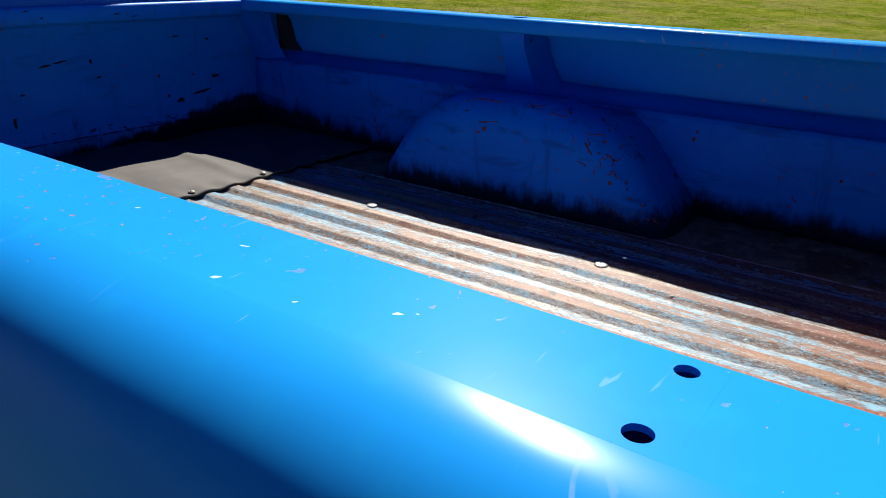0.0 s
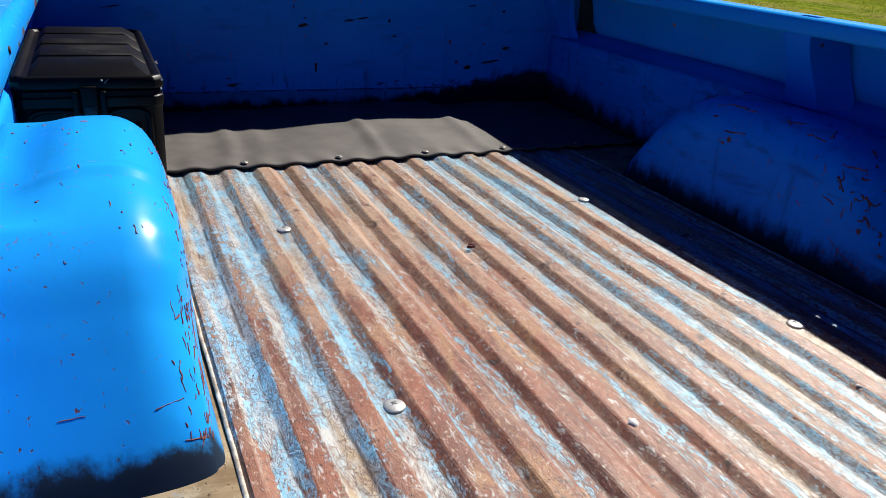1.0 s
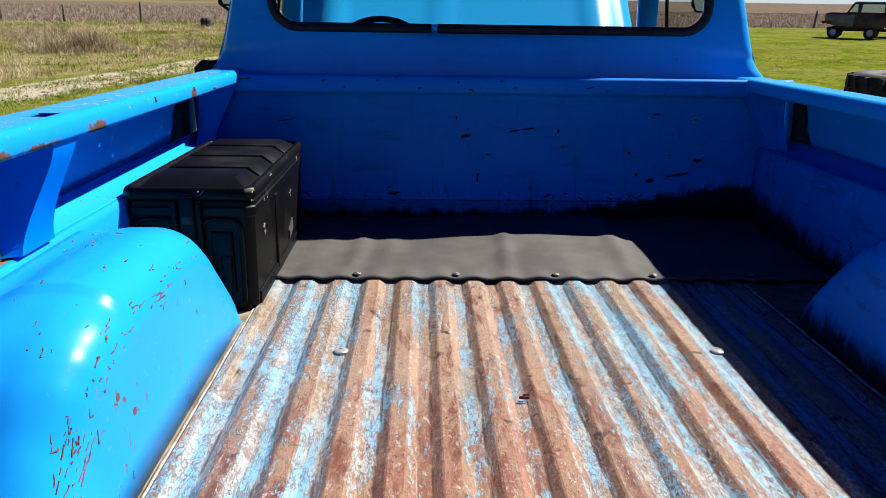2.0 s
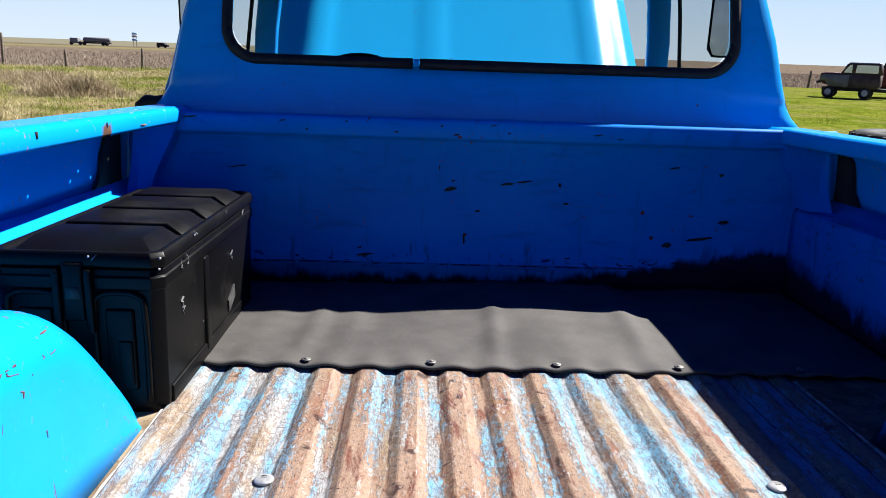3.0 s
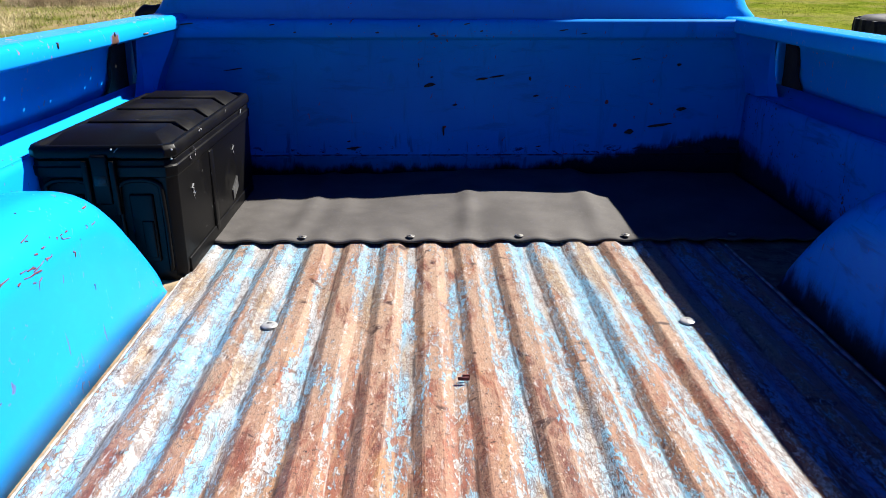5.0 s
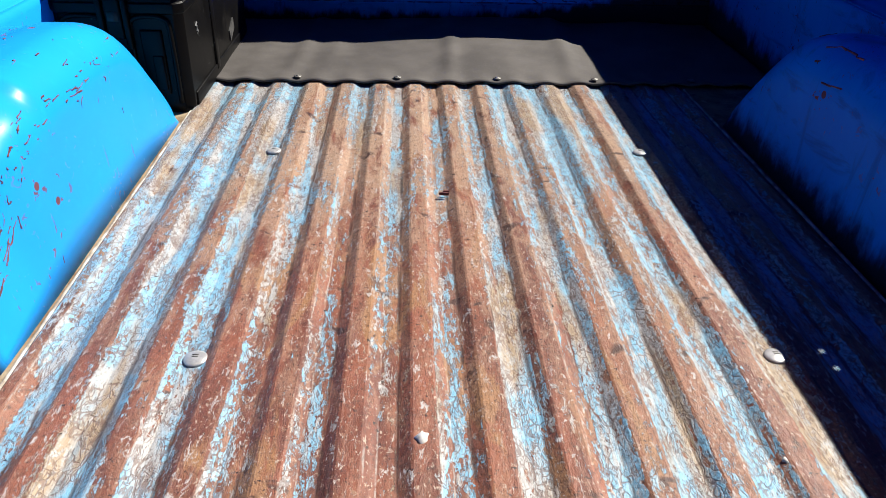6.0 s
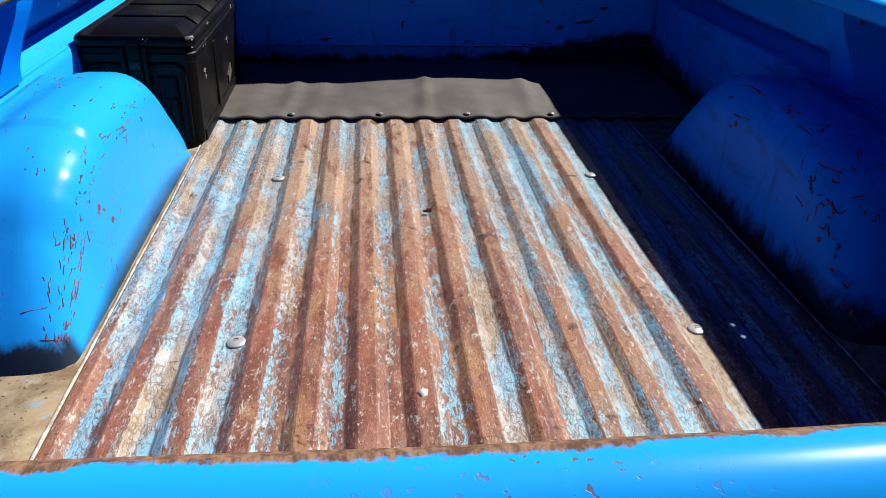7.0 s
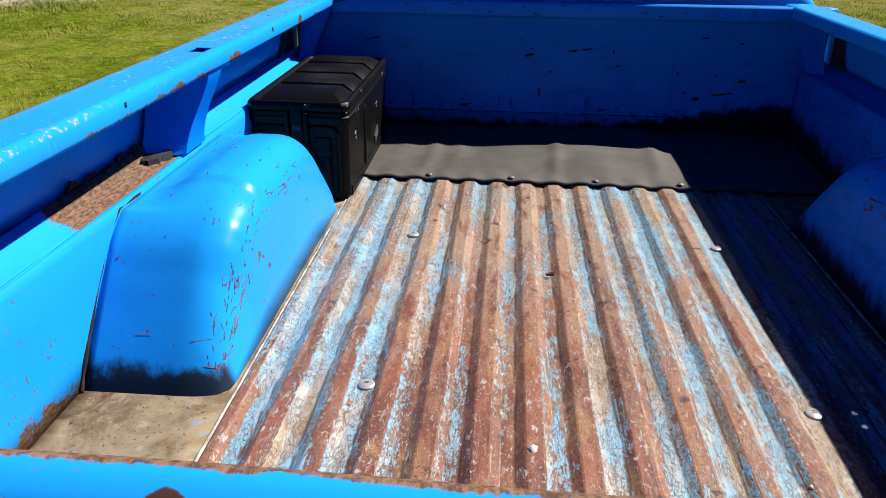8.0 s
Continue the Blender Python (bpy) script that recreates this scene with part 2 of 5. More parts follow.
    rust = n.mix(n.step(n.noise(1.0, 4, 0.65, co=n.scaled(14, 3.5, 4), warp=0.8), 0.54, 0.64), rust, (0.245, 0.122, 0.056))
    dusty = n.math("MULTIPLY", n.step(n.noise(1.0, 5, 0.75, co=n.scaled(34, 9, 4), warp=0.5), n.math("ADD", 0.35, n.math("MULTIPLY", rearward, 0.14)), n.math("ADD", 0.53, n.math("MULTIPLY", rearward, 0.12))), n.math("SUBTRACT", 0.85, n.math("MULTIPLY", rearward, 0.50)))
    rust = n.mix(dusty, rust, n.mix(rearward, (0.325, 0.225, 0.155), (0.290, 0.162, 0.105)))
    rust = n.mix(n.math("MULTIPLY", n.step(n.noise(85, 4, 0.8), 0.57, 0.66), 0.7), rust, (0.27, 0.165, 0.108))
    rust = n.mix(n.step(n.noise(150, 4, 0.8), 0.59, 0.64), rust, (0.050, 0.022, 0.016))
    rust = n.mix(n.step(n.noise(16, 3, warp=1.0), 0.62, 0.70), rust, (0.045, 0.020, 0.015))
    rust = n.mix(n.step(n.noise(1.0, 3, 0.75, co=n.scaled(210, 100, 60)), 0.61, 0.64), rust, (0.33, 0.255, 0.20))
    color = n.mix(kept, rust, coat)
    rim = n.between(level, 0.880, 0.928, 0.008)
    color = n.mix(n.math("MULTIPLY", rim, 0.6), color, (0.055, 0.024, 0.018))
    fleck = n.math("MULTIPLY", n.step(n.noise(1.0, 4, 0.75, co=n.scaled(115, 42, 40), warp=0.6), 0.585, 0.605), n.step(n.noise(1.0, 3, co=n.scaled(24, 7, 1)), 0.46, 0.58))
    color = n.mix(n.math("MULTIPLY", fleck, 0.95), color, (0.38, 0.365, 0.35))
    # crazing over the paint, finer along the ribs than across
    warp = n.tree.nodes.new("ShaderNodeTexNoise")
    n.put(warp.inputs["Vector"], n.co)
    warp.inputs["Scale"].default_value, warp.inputs["Detail"].default_value = 45, 3
    shift = n.tree.nodes.new("ShaderNodeVectorMath")
    shift.operation = "MULTIPLY_ADD"
    n.put(shift.inputs[0], warp.outputs["Color"])
    shift.inputs[1].default_value = (0.02, 0.02, 0.0)
    n.put(shift.inputs[2], n.co)
    craze = n.step(n.cells(1.0, n.scaled(120, 52, 1, shift.outputs[0]), "DISTANCE_TO_EDGE"), 0.085, 0.03)
    craze = n.math("MULTIPLY", craze, n.step(n.noise(22, 3, 0.6), 0.40, 0.56))
    line = n.math("ABSOLUTE", n.math("SUBTRACT", n.noise(1.0, 3, 0.6, co=n.scaled(110, 30, 40), warp=1.0), 0.5))
    crack = n.math("MULTIPLY", n.step(line, 0.045, 0.018), n.step(n.noise(26, 3, 0.6), 0.42, 0.52))
    crack = n.math("MULTIPLY", n.math("MAXIMUM", crack, craze), n.math("ADD", 0.25, n.math("MULTIPLY", kept, 0.6)))
    color = n.mix(n.math("MULTIPLY", crack, 0.8), color, (0.115, 0.058, 0.043))
    # sunward rib edges: wear and highlights painted pale; shade painted in the left crease
    streak = n.step(n.noise(1.0, 3, 0.65, co=n.scaled(40, 11, 20)), 0.46, 0.56)
    scour_glint = n.math("MULTIPLY", n.math("MAXIMUM", n.between(v, 0.0415, 0.0440, 0.0008), n.between(v, 0.0565, 0.0585, 0.0008)), n.math("MULTIPLY", streak, n.step(fine, 0.42, 0.52)))
    color = n.mix(n.math("MULTIPLY", scour_glint, 0.6), color, (0.34, 0.32, 0.29))
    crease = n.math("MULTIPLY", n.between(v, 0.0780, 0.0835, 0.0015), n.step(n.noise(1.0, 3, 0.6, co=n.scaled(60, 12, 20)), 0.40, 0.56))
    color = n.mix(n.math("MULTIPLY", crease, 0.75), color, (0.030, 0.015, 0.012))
    color = n.mix(n.math("MULTIPLY", n.step(n.noise(1.0, 3, 0.8, co=n.scaled(260, 120, 60)), 0.55, 0.60), 0.40), color, (0.040, 0.022, 0.017))
    # Shade of the rib flank turned from the sun, painted as dark specks.
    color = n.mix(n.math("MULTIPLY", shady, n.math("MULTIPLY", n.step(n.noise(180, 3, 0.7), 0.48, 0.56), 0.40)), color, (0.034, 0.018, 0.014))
    grit = n.step(n.noise(150, 2, 0.5), 0.725, 0.75)
    color = n.mix(grit, color, (0.0133, 0.0086, 0.0081))
    n.bump(n.math("ADD", n.math("ADD", n.math("MULTIPLY", kept, 0.6), n.math("MULTIPLY", fine, 1.1)), n.math("MULTIPLY", crack, -0.6)), 0.75, 0.0014)
    return n.done(color, n.math("ADD", 0.48, n.math("MULTIPLY", kept, -0.08)))


def plain(name, a, b, scale, rough=0.6, metal=0.0, bump=0.2, fine=0.0, depth=0.002):
    n = Nodes(name, rough, metal)
    color = n.mix(n.step(n.noise(scale, 4), 0.35, 0.68), a, b)
    if fine:
        color = n.mix(n.math("MULTIPLY", n.step(n.noise(scale * 9, 3), 0.45, 0.75), fine), color, tuple(min(1, 1.6 * c + 0.02) for c in b))
    n.bump(n.noise(scale * 6, 4), bump, depth)
    return n.done(color, n.math("ADD", rough - 0.06, n.math("MULTIPLY", n.noise(scale * 2, 3), 0.14)))


def glass(name, tint=(0.576, 0.608, 0.608)):
    n = Nodes(name, 0.02)
    n.bsdf.inputs["Transmission Weight"].default_value = 1.0
    n.bsdf.inputs["IOR"].default_value = 1.1
    return n.done(tint)


def stained_metal():
    """Bare tan floor metal with rust bloom, dark stains and blue paint flecks."""
    n = Nodes("bare_tan_floor_metal", 0.8)
    n.bsdf.inputs["Specular IOR Level"].default_value = 0.1
    color = n.mix(n.step(n.noise(9, 5, 0.7, warp=0.5), 0.36, 0.64), (0.105, 0.072, 0.042), (0.225, 0.175, 0.112))
    color = n.mix(n.step(n.noise(30, 5, 0.75), 0.52, 0.68), color, (0.26, 0.22, 0.16))
    color = n.mix(n.step(n.noise(7, 4, 0.7, warp=0.8), 0.56, 0.68), color, (0.085, 0.045, 0.026))
    color = n.mix(n.step(n.noise(120, 3, 0.7), 0.60, 0.68), color, (0.05, 0.034, 0.025))
    fleck = n.math("MULTIPLY", n.step(n.noise(40, 3), 0.58, 0.62), n.step(n.noise(6, 2), 0.58, 0.64))
    color = n.mix(n.math("MULTIPLY", fleck, 0.6), color, (0.12, 0.22, 0.32))
    n.bump(n.noise(60, 5, 0.7), 0.5, 0.002)
    return n.done(color)


def mat_rubber():
    n = Nodes("mat_rubber", 0.7)
    n.bsdf.inputs["Specular IOR Level"].default_value = 0.2
    color = n.mix(n.step(n.noise(9, 4), 0.3, 0.7), (0.0608, 0.0557, 0.0525), (0.0864, 0.0794, 0.0742))
    color = n.mix(n.math("MULTIPLY", n.step(n.noise(240, 2), 0.6, 0.72), 0.35), color, (0.1536, 0.1472, 0.1408))
    n.bump(n.math("ADD", n.noise(1.0, 2, co=n.scaled(500, 500, 100)), n.noise(300, 2)), 0.25, 0.001)
    return n.done(color)


def box_plastic():
    n = Nodes("black_plastic", 0.42)
    n.bsdf.inputs["Specular IOR Level"].default_value = 0.10
    dust = n.step(n.noise(6, 5, 0.65), 0.45, 0.8)
    color = n.mix(dust, (0.0035, 0.0034, 0.0036), (0.0120, 0.0112, 0.0104))
    nick = n.step(n.noise(55, 2, warp=1.0), 0.745, 0.765)
    color = n.mix(nick, color, (0.16, 0.16, 0.16))
    n.bump(n.noise(260, 2), 0.2, 0.0006)
    return n.done(color, n.math("ADD", 0.38, n.math("MULTIPLY", dust, 0.2)))


def ground_cover():
    """One sheet: short green grass, a pale dirt track, rough dry grass, corn stubble and far pasture."""
    n = Nodes("ground_cover", 0.95)
    n.bsdf.inputs["Specular IOR Level"].default_value = 0.0
    x, y = n.axis(0), n.axis(1)
    green = n.mix(n.step(n.noise(0.55, 5, 0.6), 0.35, 0.65), (0.085, 0.122, 0.010), (0.165, 0.175, 0.022))
    green = n.mix(n.step(n.noise(4, 5, 0.7), 0.5, 0.72), green, (0.16, 0.1728, 0.0224))
    green = n.mix(n.step(n.noise(24, 3, 0.7), 0.5, 0.75), green, (0.0384, 0.0576, 0.0051))
    green = n.mix(n.math("MULTIPLY", n.step(n.noise(1.5, 6, 0.75, warp=0.5), 0.48, 0.60), 0.45), green, (0.030, 0.050, 0.003))
    green = n.mix(n.math("MULTIPLY", n.step(n.noise(0.9, 5, 0.75, warp=0.3), 0.56, 0.66), 0.6), green, (0.20, 0.20, 0.035))
    green = n.mix(n.math("MULTIPLY", n.step(n.noise(0.28, 6, 0.75), 0.46, 0.60), 0.65), green, (0.165, 0.150, 0.055))
    green = n.mix(n.math("MULTIPLY", n.step(n.noise(3.4, 6, 0.8, warp=0.4), 0.50, 0.58), 0.55), green, (0.040, 0.060, 0.005))
    green = n.mix(n.math("MULTIPLY", n.step(n.noise(9.0, 4, 0.8), 0.55, 0.63), 0.5), green, (0.24, 0.25, 0.05))
    dry = n.mix(n.step(n.noise(0.35, 5, 0.65), 0.38, 0.6), (0.1024, 0.1088, 0.0256), (0.2176, 0.1728, 0.0896))
    dry = n.mix(n.step(n.noise(5, 4, 0.7), 0.45, 0.7), dry, (0.1216, 0.0896, 0.0448))
    stub = n.mix(n.step(n.noise(1.0, 4, 0.7, co=n.scaled(1.6, 0.5, 1)), 0.4, 0.65), (0.090, 0.068, 0.050), (0.178, 0.142, 0.108))
    dirt = n.mix(n.step(n.noise(6, 4, 0.65), 0.42, 0.66), (0.32, 0.2752, 0.2112), (0.3968, 0.352, 0.2816))
    edge = n.math("MULTIPLY", n.math("SUBTRACT", n.noise(0.8, 4), 0.5), 2.2)
    wobble = n.math("MULTIPLY", edge, 0.22)
    along = n.math("ADD", n.math("SUBTRACT", n.math("MULTIPLY", y, 0.215), x), wobble)
    reach = n.math("ADD", n.math("SUBTRACT", y, n.math("MULTIPLY", x, 0.62)), edge)
    color = n.mix(n.math("MULTIPLY", n.step(along, 10.2, 10.8), n.step(reach, 16.0, 17.5)), green, dry)
    tuft = n.step(n.noise(2.6, 5, 0.7), 0.50, 0.60)
    dirt = n.mix(n.math("MULTIPLY", n.math("MULTIPLY", tuft, n.between(along, 8.9, 9.5, 0.15)), 0.8), dirt, green)
    color = n.mix(n.math("MULTIPLY", n.between(along, 8.45, 10.1, 0.12), n.step(reach, 13.0, 15.0)), color, dirt)
    line = n.math("SUBTRACT", y, n.math("MULTIPLY", x, 0.15))
    color = n.mix(n.step(n.math("ADD", line, edge), 45.5, 46.5), color, stub)
    color = n.mix(n.between(y, 150, 190, 8), color, (0.1536, 0.1344, 0.064))
    color = n.mix(n.between(y, 192, 200, 1.5), color, (0.0448, 0.048, 0.0224))
    bare = n.step(n.math("ADD", x, n.math("MULTIPLY", y, 0.10)), -12.0, 2.0)
    color = n.mix(n.math("MULTIPLY", n.step(y, 140, 150), bare), color, stub)
    color = n.mix(n.math("MULTIPLY", n.step(y, 220, 260), n.math("SUBTRACT", 1.0, bare)), color, (0.150, 0.138, 0.098))
    n.bump(n.noise(9, 5, 0.7), 0.7, 0.05)
    return n.done(color)


def leaf(name, a, b, c):
    n = Nodes(name, 0.8)
    n.bsdf.inputs["Specular IOR Level"].default_value = 0.03
    r = n.island()
    color = n.mix(n.step(r, 0.0, 0.55), a, b)
    color = n.mix(n.step(r, 0.62, 1.0), color, c)
    color = n.mix(n.math("MULTIPLY", n.step(n.noise(1.1, 5, 0.75, warp=0.6), 0.48, 0.60), 0.65), color, tuple(0.35 * v for v in a))
    color = n.mix(n.math("MULTIPLY", n.step(n.noise(2.7, 4, 0.75), 0.53, 0.64), 0.6), color, tuple(min(0.9, 1.15 * v) for v in c))
    return n.done(color)


# Sunlit parts get a lighter blue mixed in; parts in shade get less.
PAINT = paint("blue_paint", 0.35, gloss=0.3)
PAINT_RAIL = paint("blue_rail_paint", 0.9, lightened=0.30, gloss=0.25, spec=0.06, scratches=True, pink=(0.352, 0.2688, 0.32), lip=True)
PAINT_WELL = paint("blue_well_paint", 0.9, spec=0.13, lightened=0.34, grime_shade=0.040, gloss=0.26, rear=-0.70, ragged=(0.075, 0.012))
PAINT_PANEL = paint("blue_panel_paint", 0.9, lightened=0.28, rust_line=(2, F - 0.02, F + 0.032, 0.03), gloss=0.32)
# Darker copy for the shaded right side: dirt plus shade in the colour.
PAINT_DIRTY_SHADED = paint("blue_dirty_shaded_paint", 1.2, stained=0.45, grime_shade=0.055, gloss=0.4, corner=(1, 0.35, 1.0, 0.06))
PAINT_LEDGE = paint("blue_ledge_paint", 0.7, lightened=0.38, rust_line=(1, -0.64, -0.115, 0.03), gloss=0.32)
PAINT_FRONT = paint("blue_front_wall_paint", 0.8, lightened=0.14, stained=0.24, grime_shade=0.043, gloss=0.42, corner=(0, 0.15, 0.85, 0.085), ragged=(0.10, 0.014), bead_marks=True)
PAINT_GATE = paint("blue_tailgate_paint", 1.9, lightened=0.28, blot=(-0.344, -1.450, 0.010), pink=(0.16, 0.085, 0.07), rust_line=(1, -1.427, -1.39, 0.0085), gloss=0.3)
PAINT_CAB = paint("blue_cab_paint", 0.0, lightened=0.42, stained=0.12, gloss=0.3, spec=0.22)
PAINT_HOOD = paint("blue_hood_paint", 0.0, gloss=0.3, spec=0.14, lightened=0.9)
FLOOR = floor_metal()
FLAT = stained_metal()
RUSTY = plain("rusty_edge_metal", (0.0768, 0.032, 0.0192), (0.2112, 0.1152, 0.064), 40, 0.85, 0.0, 0.5, 0.4)
DARKRUST = plain("dark_rust", (0.0115, 0.0077, 0.007), (0.032, 0.0179, 0.0128), 60, 0.9)
SCRATCH = plain("scratched_primer", (0.085, 0.024, 0.026), (0.18, 0.065, 0.060), 40, 0.8)
SEAM = plain("seam_sealer", (0.20, 0.165, 0.13), (0.52, 0.48, 0.42), 45, 0.85, 0.0, 0.5, 0.3)
STEEL = plain("bolt_steel", (0.36, 0.355, 0.35), (0.50, 0.49, 0.475), 90, 0.34, 0.45, 0.1)
ZINC = plain("dull_zinc", (0.1408, 0.1344, 0.128), (0.2176, 0.2112, 0.1984), 120, 0.5, 0.6, 0.1)
RUBBER = mat_rubber()
PLASTIC = box_plastic()
BLACK = plain("black_rubber", (0.0064, 0.0064, 0.007), (0.0141, 0.0141, 0.0141), 30, 0.55)
CHALK = plain("white_droppings", (0.448, 0.4224, 0.3968), (0.5248, 0.512, 0.4992), 200, 0.9)
DARK = plain("dark_interior_vinyl", (0.0115, 0.0128, 0.016), (0.0224, 0.0243, 0.0288), 25, 0.6)
GLASS = glass("window_glass")
TYRE = plain("tyre_rubber", (0.0115, 0.0115, 0.0115), (0.0288, 0.0275, 0.0256), 12, 0.75, 0.0, 0.4, 0.3)
WHITE = plain("white_wheel_paint", (0.384, 0.384, 0.3712), (0.48, 0.4736, 0.4608), 9, 0.45)
CHROME = plain("mirror_steel", (0.352, 0.3584, 0.3712), (0.448, 0.448, 0.4608), 20, 0.15, 1.0, 0.05)
PRIMER = plain("grey_primer", (0.128, 0.1344, 0.1408), (0.192, 0.192, 0.192), 3, 0.6)
DULLPAPER = plain("dull_grey_paper", (0.035, 0.035, 0.036), (0.065, 0.064, 0.062), 40, 0.8)
BROWN = plain("dull_brown_paint", (0.048, 0.032, 0.0288), (0.0736, 0.0544, 0.048), 3, 0.55)
MAROON = plain("dark_red_paint", (0.0832, 0.0096, 0.0115), (0.1216, 0.0192, 0.0192), 3, 0.5)
WOOD = plain("weathered_post_wood", (0.1024, 0.0832, 0.064), (0.1728, 0.1472, 0.1152), 9, 0.9)
SIGNBLUE = plain("pale_blue_sign_face", (0.26, 0.44, 0.66), (0.32, 0.50, 0.72), 2, 0.5)
GROUND = ground_cover()
BLADE = leaf("grass_blades", (0.085, 0.130, 0.008), (0.18, 0.21, 0.018), (0.27, 0.27, 0.06))
STRAW = leaf("dry_grass_blades", (0.27, 0.24, 0.09), (0.52, 0.43, 0.24), (0.74, 0.64, 0.42))
WEED = leaf("green_weed_blades", (0.09, 0.16, 0.008), (0.22, 0.29, 0.018), (0.44, 0.44, 0.14))
BRUSH = leaf("dry_brush_stems", (0.14, 0.105, 0.065), (0.40, 0.32, 0.20), (0.74, 0.64, 0.43))
CLOD = plain("brown_clods", (0.064, 0.045, 0.032), (0.13, 0.096, 0.064), 9, 0.95)
STALK = leaf("corn_stubble", (0.105, 0.078, 0.060), (0.25, 0.195, 0.15), (0.68, 0.59, 0.47))
LEAVES = leaf("bare_tree_twigs", (0.064, 0.0544, 0.0384), (0.096, 0.0832, 0.0576), (0.128, 0.1088, 0.0768))


# ---- building helpers ----
def world_of(ob):
    m = ob.matrix_basis.copy()
    return world_of(ob.parent) @ ob.matrix_parent_inverse @ m if ob.parent else m


def part(name, bm, material, parent=None, label="", smooth=True):
    """One mesh object, built in world coordinates, under a thing or a part."""
    me = bpy.data.meshes.new(name)
    bm.normal_update()
    bm.to_mesh(me)
    bm.free()
    me.materials.append(material)
    if smooth:
        me.polygons.foreach_set("use_smooth", [True] * len(me.polygons))
    ob = new(name, me)
    if parent:
        ob.parent = parent
        ob.matrix_parent_inverse = world_of(parent).inverted()
    return tagged(ob, label) if label else ob


def thing(name, base, label, category, group="", kind=""):
    ob = new(name)
    ob.empty_display_size = 0.1
    ob.location = base
    return tagged(ob, label, category, group, kind)


def solid(ob, thickness, offset=0.0):
    m = ob.modifiers.new("thickness", "SOLIDIFY")
    m.thickness, m.offset = thickness, offset
    return ob


def soft_edges(ob, width, segments=2, angle=35):
    m = ob.modifiers.new("edges", "BEVEL")
    m.width, m.segments, m.limit_method, m.angle_limit = width, segments, "ANGLE", radians(angle)
    m.harden_normals = False
    return ob


def sharp(ob, angle=35):
    """Smooth shading only over edges flatter than the angle."""
    bm = bmesh.new()
    bm.from_mesh(ob.data)
    for e in bm.edges:
        if len(e.link_faces) == 2 and e.calc_face_angle() > radians(angle):
            e.smooth = False
    bm.to_mesh(ob.data)
    bm.free()
    return ob


def grid(rows, closed=False, caps=False):
    """A bmesh over rows of points; closed: each row is a ring."""
    bm = bmesh.new()
    vs = [[bm.verts.new(p) for p in row] for row in rows]
    for a, b in zip(vs, vs[1:]):
        k = len(a)
        for i in range(k if closed else k - 1):
            j = (i + 1) % k
            bm.faces.new((a[i], a[j], b[j], b[i]))
    if caps:
        bm.faces.new(vs[0][::-1]), bm.faces.new(vs[-1])
    bmesh.ops.recalc_face_normals(bm, faces=bm.faces)
    return bm


def box(x0, x1, y0, y1, z0, z1, taper=0.0):
    t = taper
    return grid([[(x0 + t, y0 + t, z0), (x1 - t, y0 + t, z0), (x1 - t, y1 - t, z0), (x0 + t, y1 - t, z0)],
                 [(x0, y0, z1), (x1, y0, z1), (x1, y1, z1), (x0, y1, z1)]], True, True)


def tube(points, radius, sides=10, caps=True):
    """A round bar along points; radius is a number or one for each point."""
    rows = []
    pts = [Vector(p) for p in points]
    for i, p in enumerate(pts):
        d = (pts[min(i + 1, len(pts) - 1)] - pts[max(i - 1, 0)]).normalized()
        q = d.to_track_quat("Z", "Y")
        r = radius[i] if isinstance(radius, (list, tuple)) else radius
        rows.append([p + q @ Vector((r * math.cos(a), r * math.sin(a), 0)) for a in (2 * math.pi * k / sides for k in range(sides))])
    return grid(rows, True, caps)


def turned(profile, center, axis="z", sides=24):
    """A solid of revolution: profile is (radius, height) rows."""
    rows = []
    for r, h in profile:
        ring = []
        for k in range(sides):
            a = 2 * math.pi * k / sides
            p = (r * math.cos(a), r * math.sin(a), h)
            if axis == "x":
                p = (p[2], p[0], p[1])
            elif axis == "y":
                p = (p[0], p[2], p[1])
            ring.append(Vector(p) + Vector(center))
        rows.append(ring)
    return grid(rows, True, True)


def curve_through(points, steps):
    """Catmull-Rom points through 2D or 3D points."""
    pts = [Vector(p) for p in points]
    out = []
    for i in range(len(pts) - 1):
        a, b, c, d = pts[max(i - 1, 0)], pts[i], pts[i + 1], pts[min(i + 2, len(pts) - 1)]
        for s in range(steps):
            t = s / steps
            out.append(0.5 * ((2 * b) + (c - a) * t + (2 * a - 5 * b + 4 * c - d) * t * t + (3 * b - a - 3 * c + d) * t ** 3))
    return out + [pts[-1]]


def span(a, b, n):
    return [a + (b - a) * i / n for i in range(n + 1)]


def bent(v, amount, scale=3.0):
    """A small dent or wave at a place."""
    return amount * noise.noise(Vector(v) * scale)


def smooth01(t):
    t = max(0.0, min(1.0, t))
    return t * t * (3 - 2 * t)


# ---- ground ----
def build_ground():
    radii = [0.01, 1, 2, 3, 4.5, 6, 8, 10, 13, 17, 22, 30, 42, 60, 90, 140, 220, 400, 800, 1600, 4000]
    rows = []
    for r in radii:
        row = []
        for k in range(96):
            a = 2 * math.pi * k / 96
            x, y = r * math.cos(a), r * math.sin(a)
            lift = 0.03 * noise.noise(Vector((x * 0.35, y * 0.35, 0))) if 2 < r < 40 else 0.0
            row.append((x, y, lift))
        rows.append(row)
    ob = part("ground", grid(rows, True), GROUND)
    tagged(ob, "flat ground with short grass, dirt track, dry weeds and corn stubble", "ground", kind="structure")


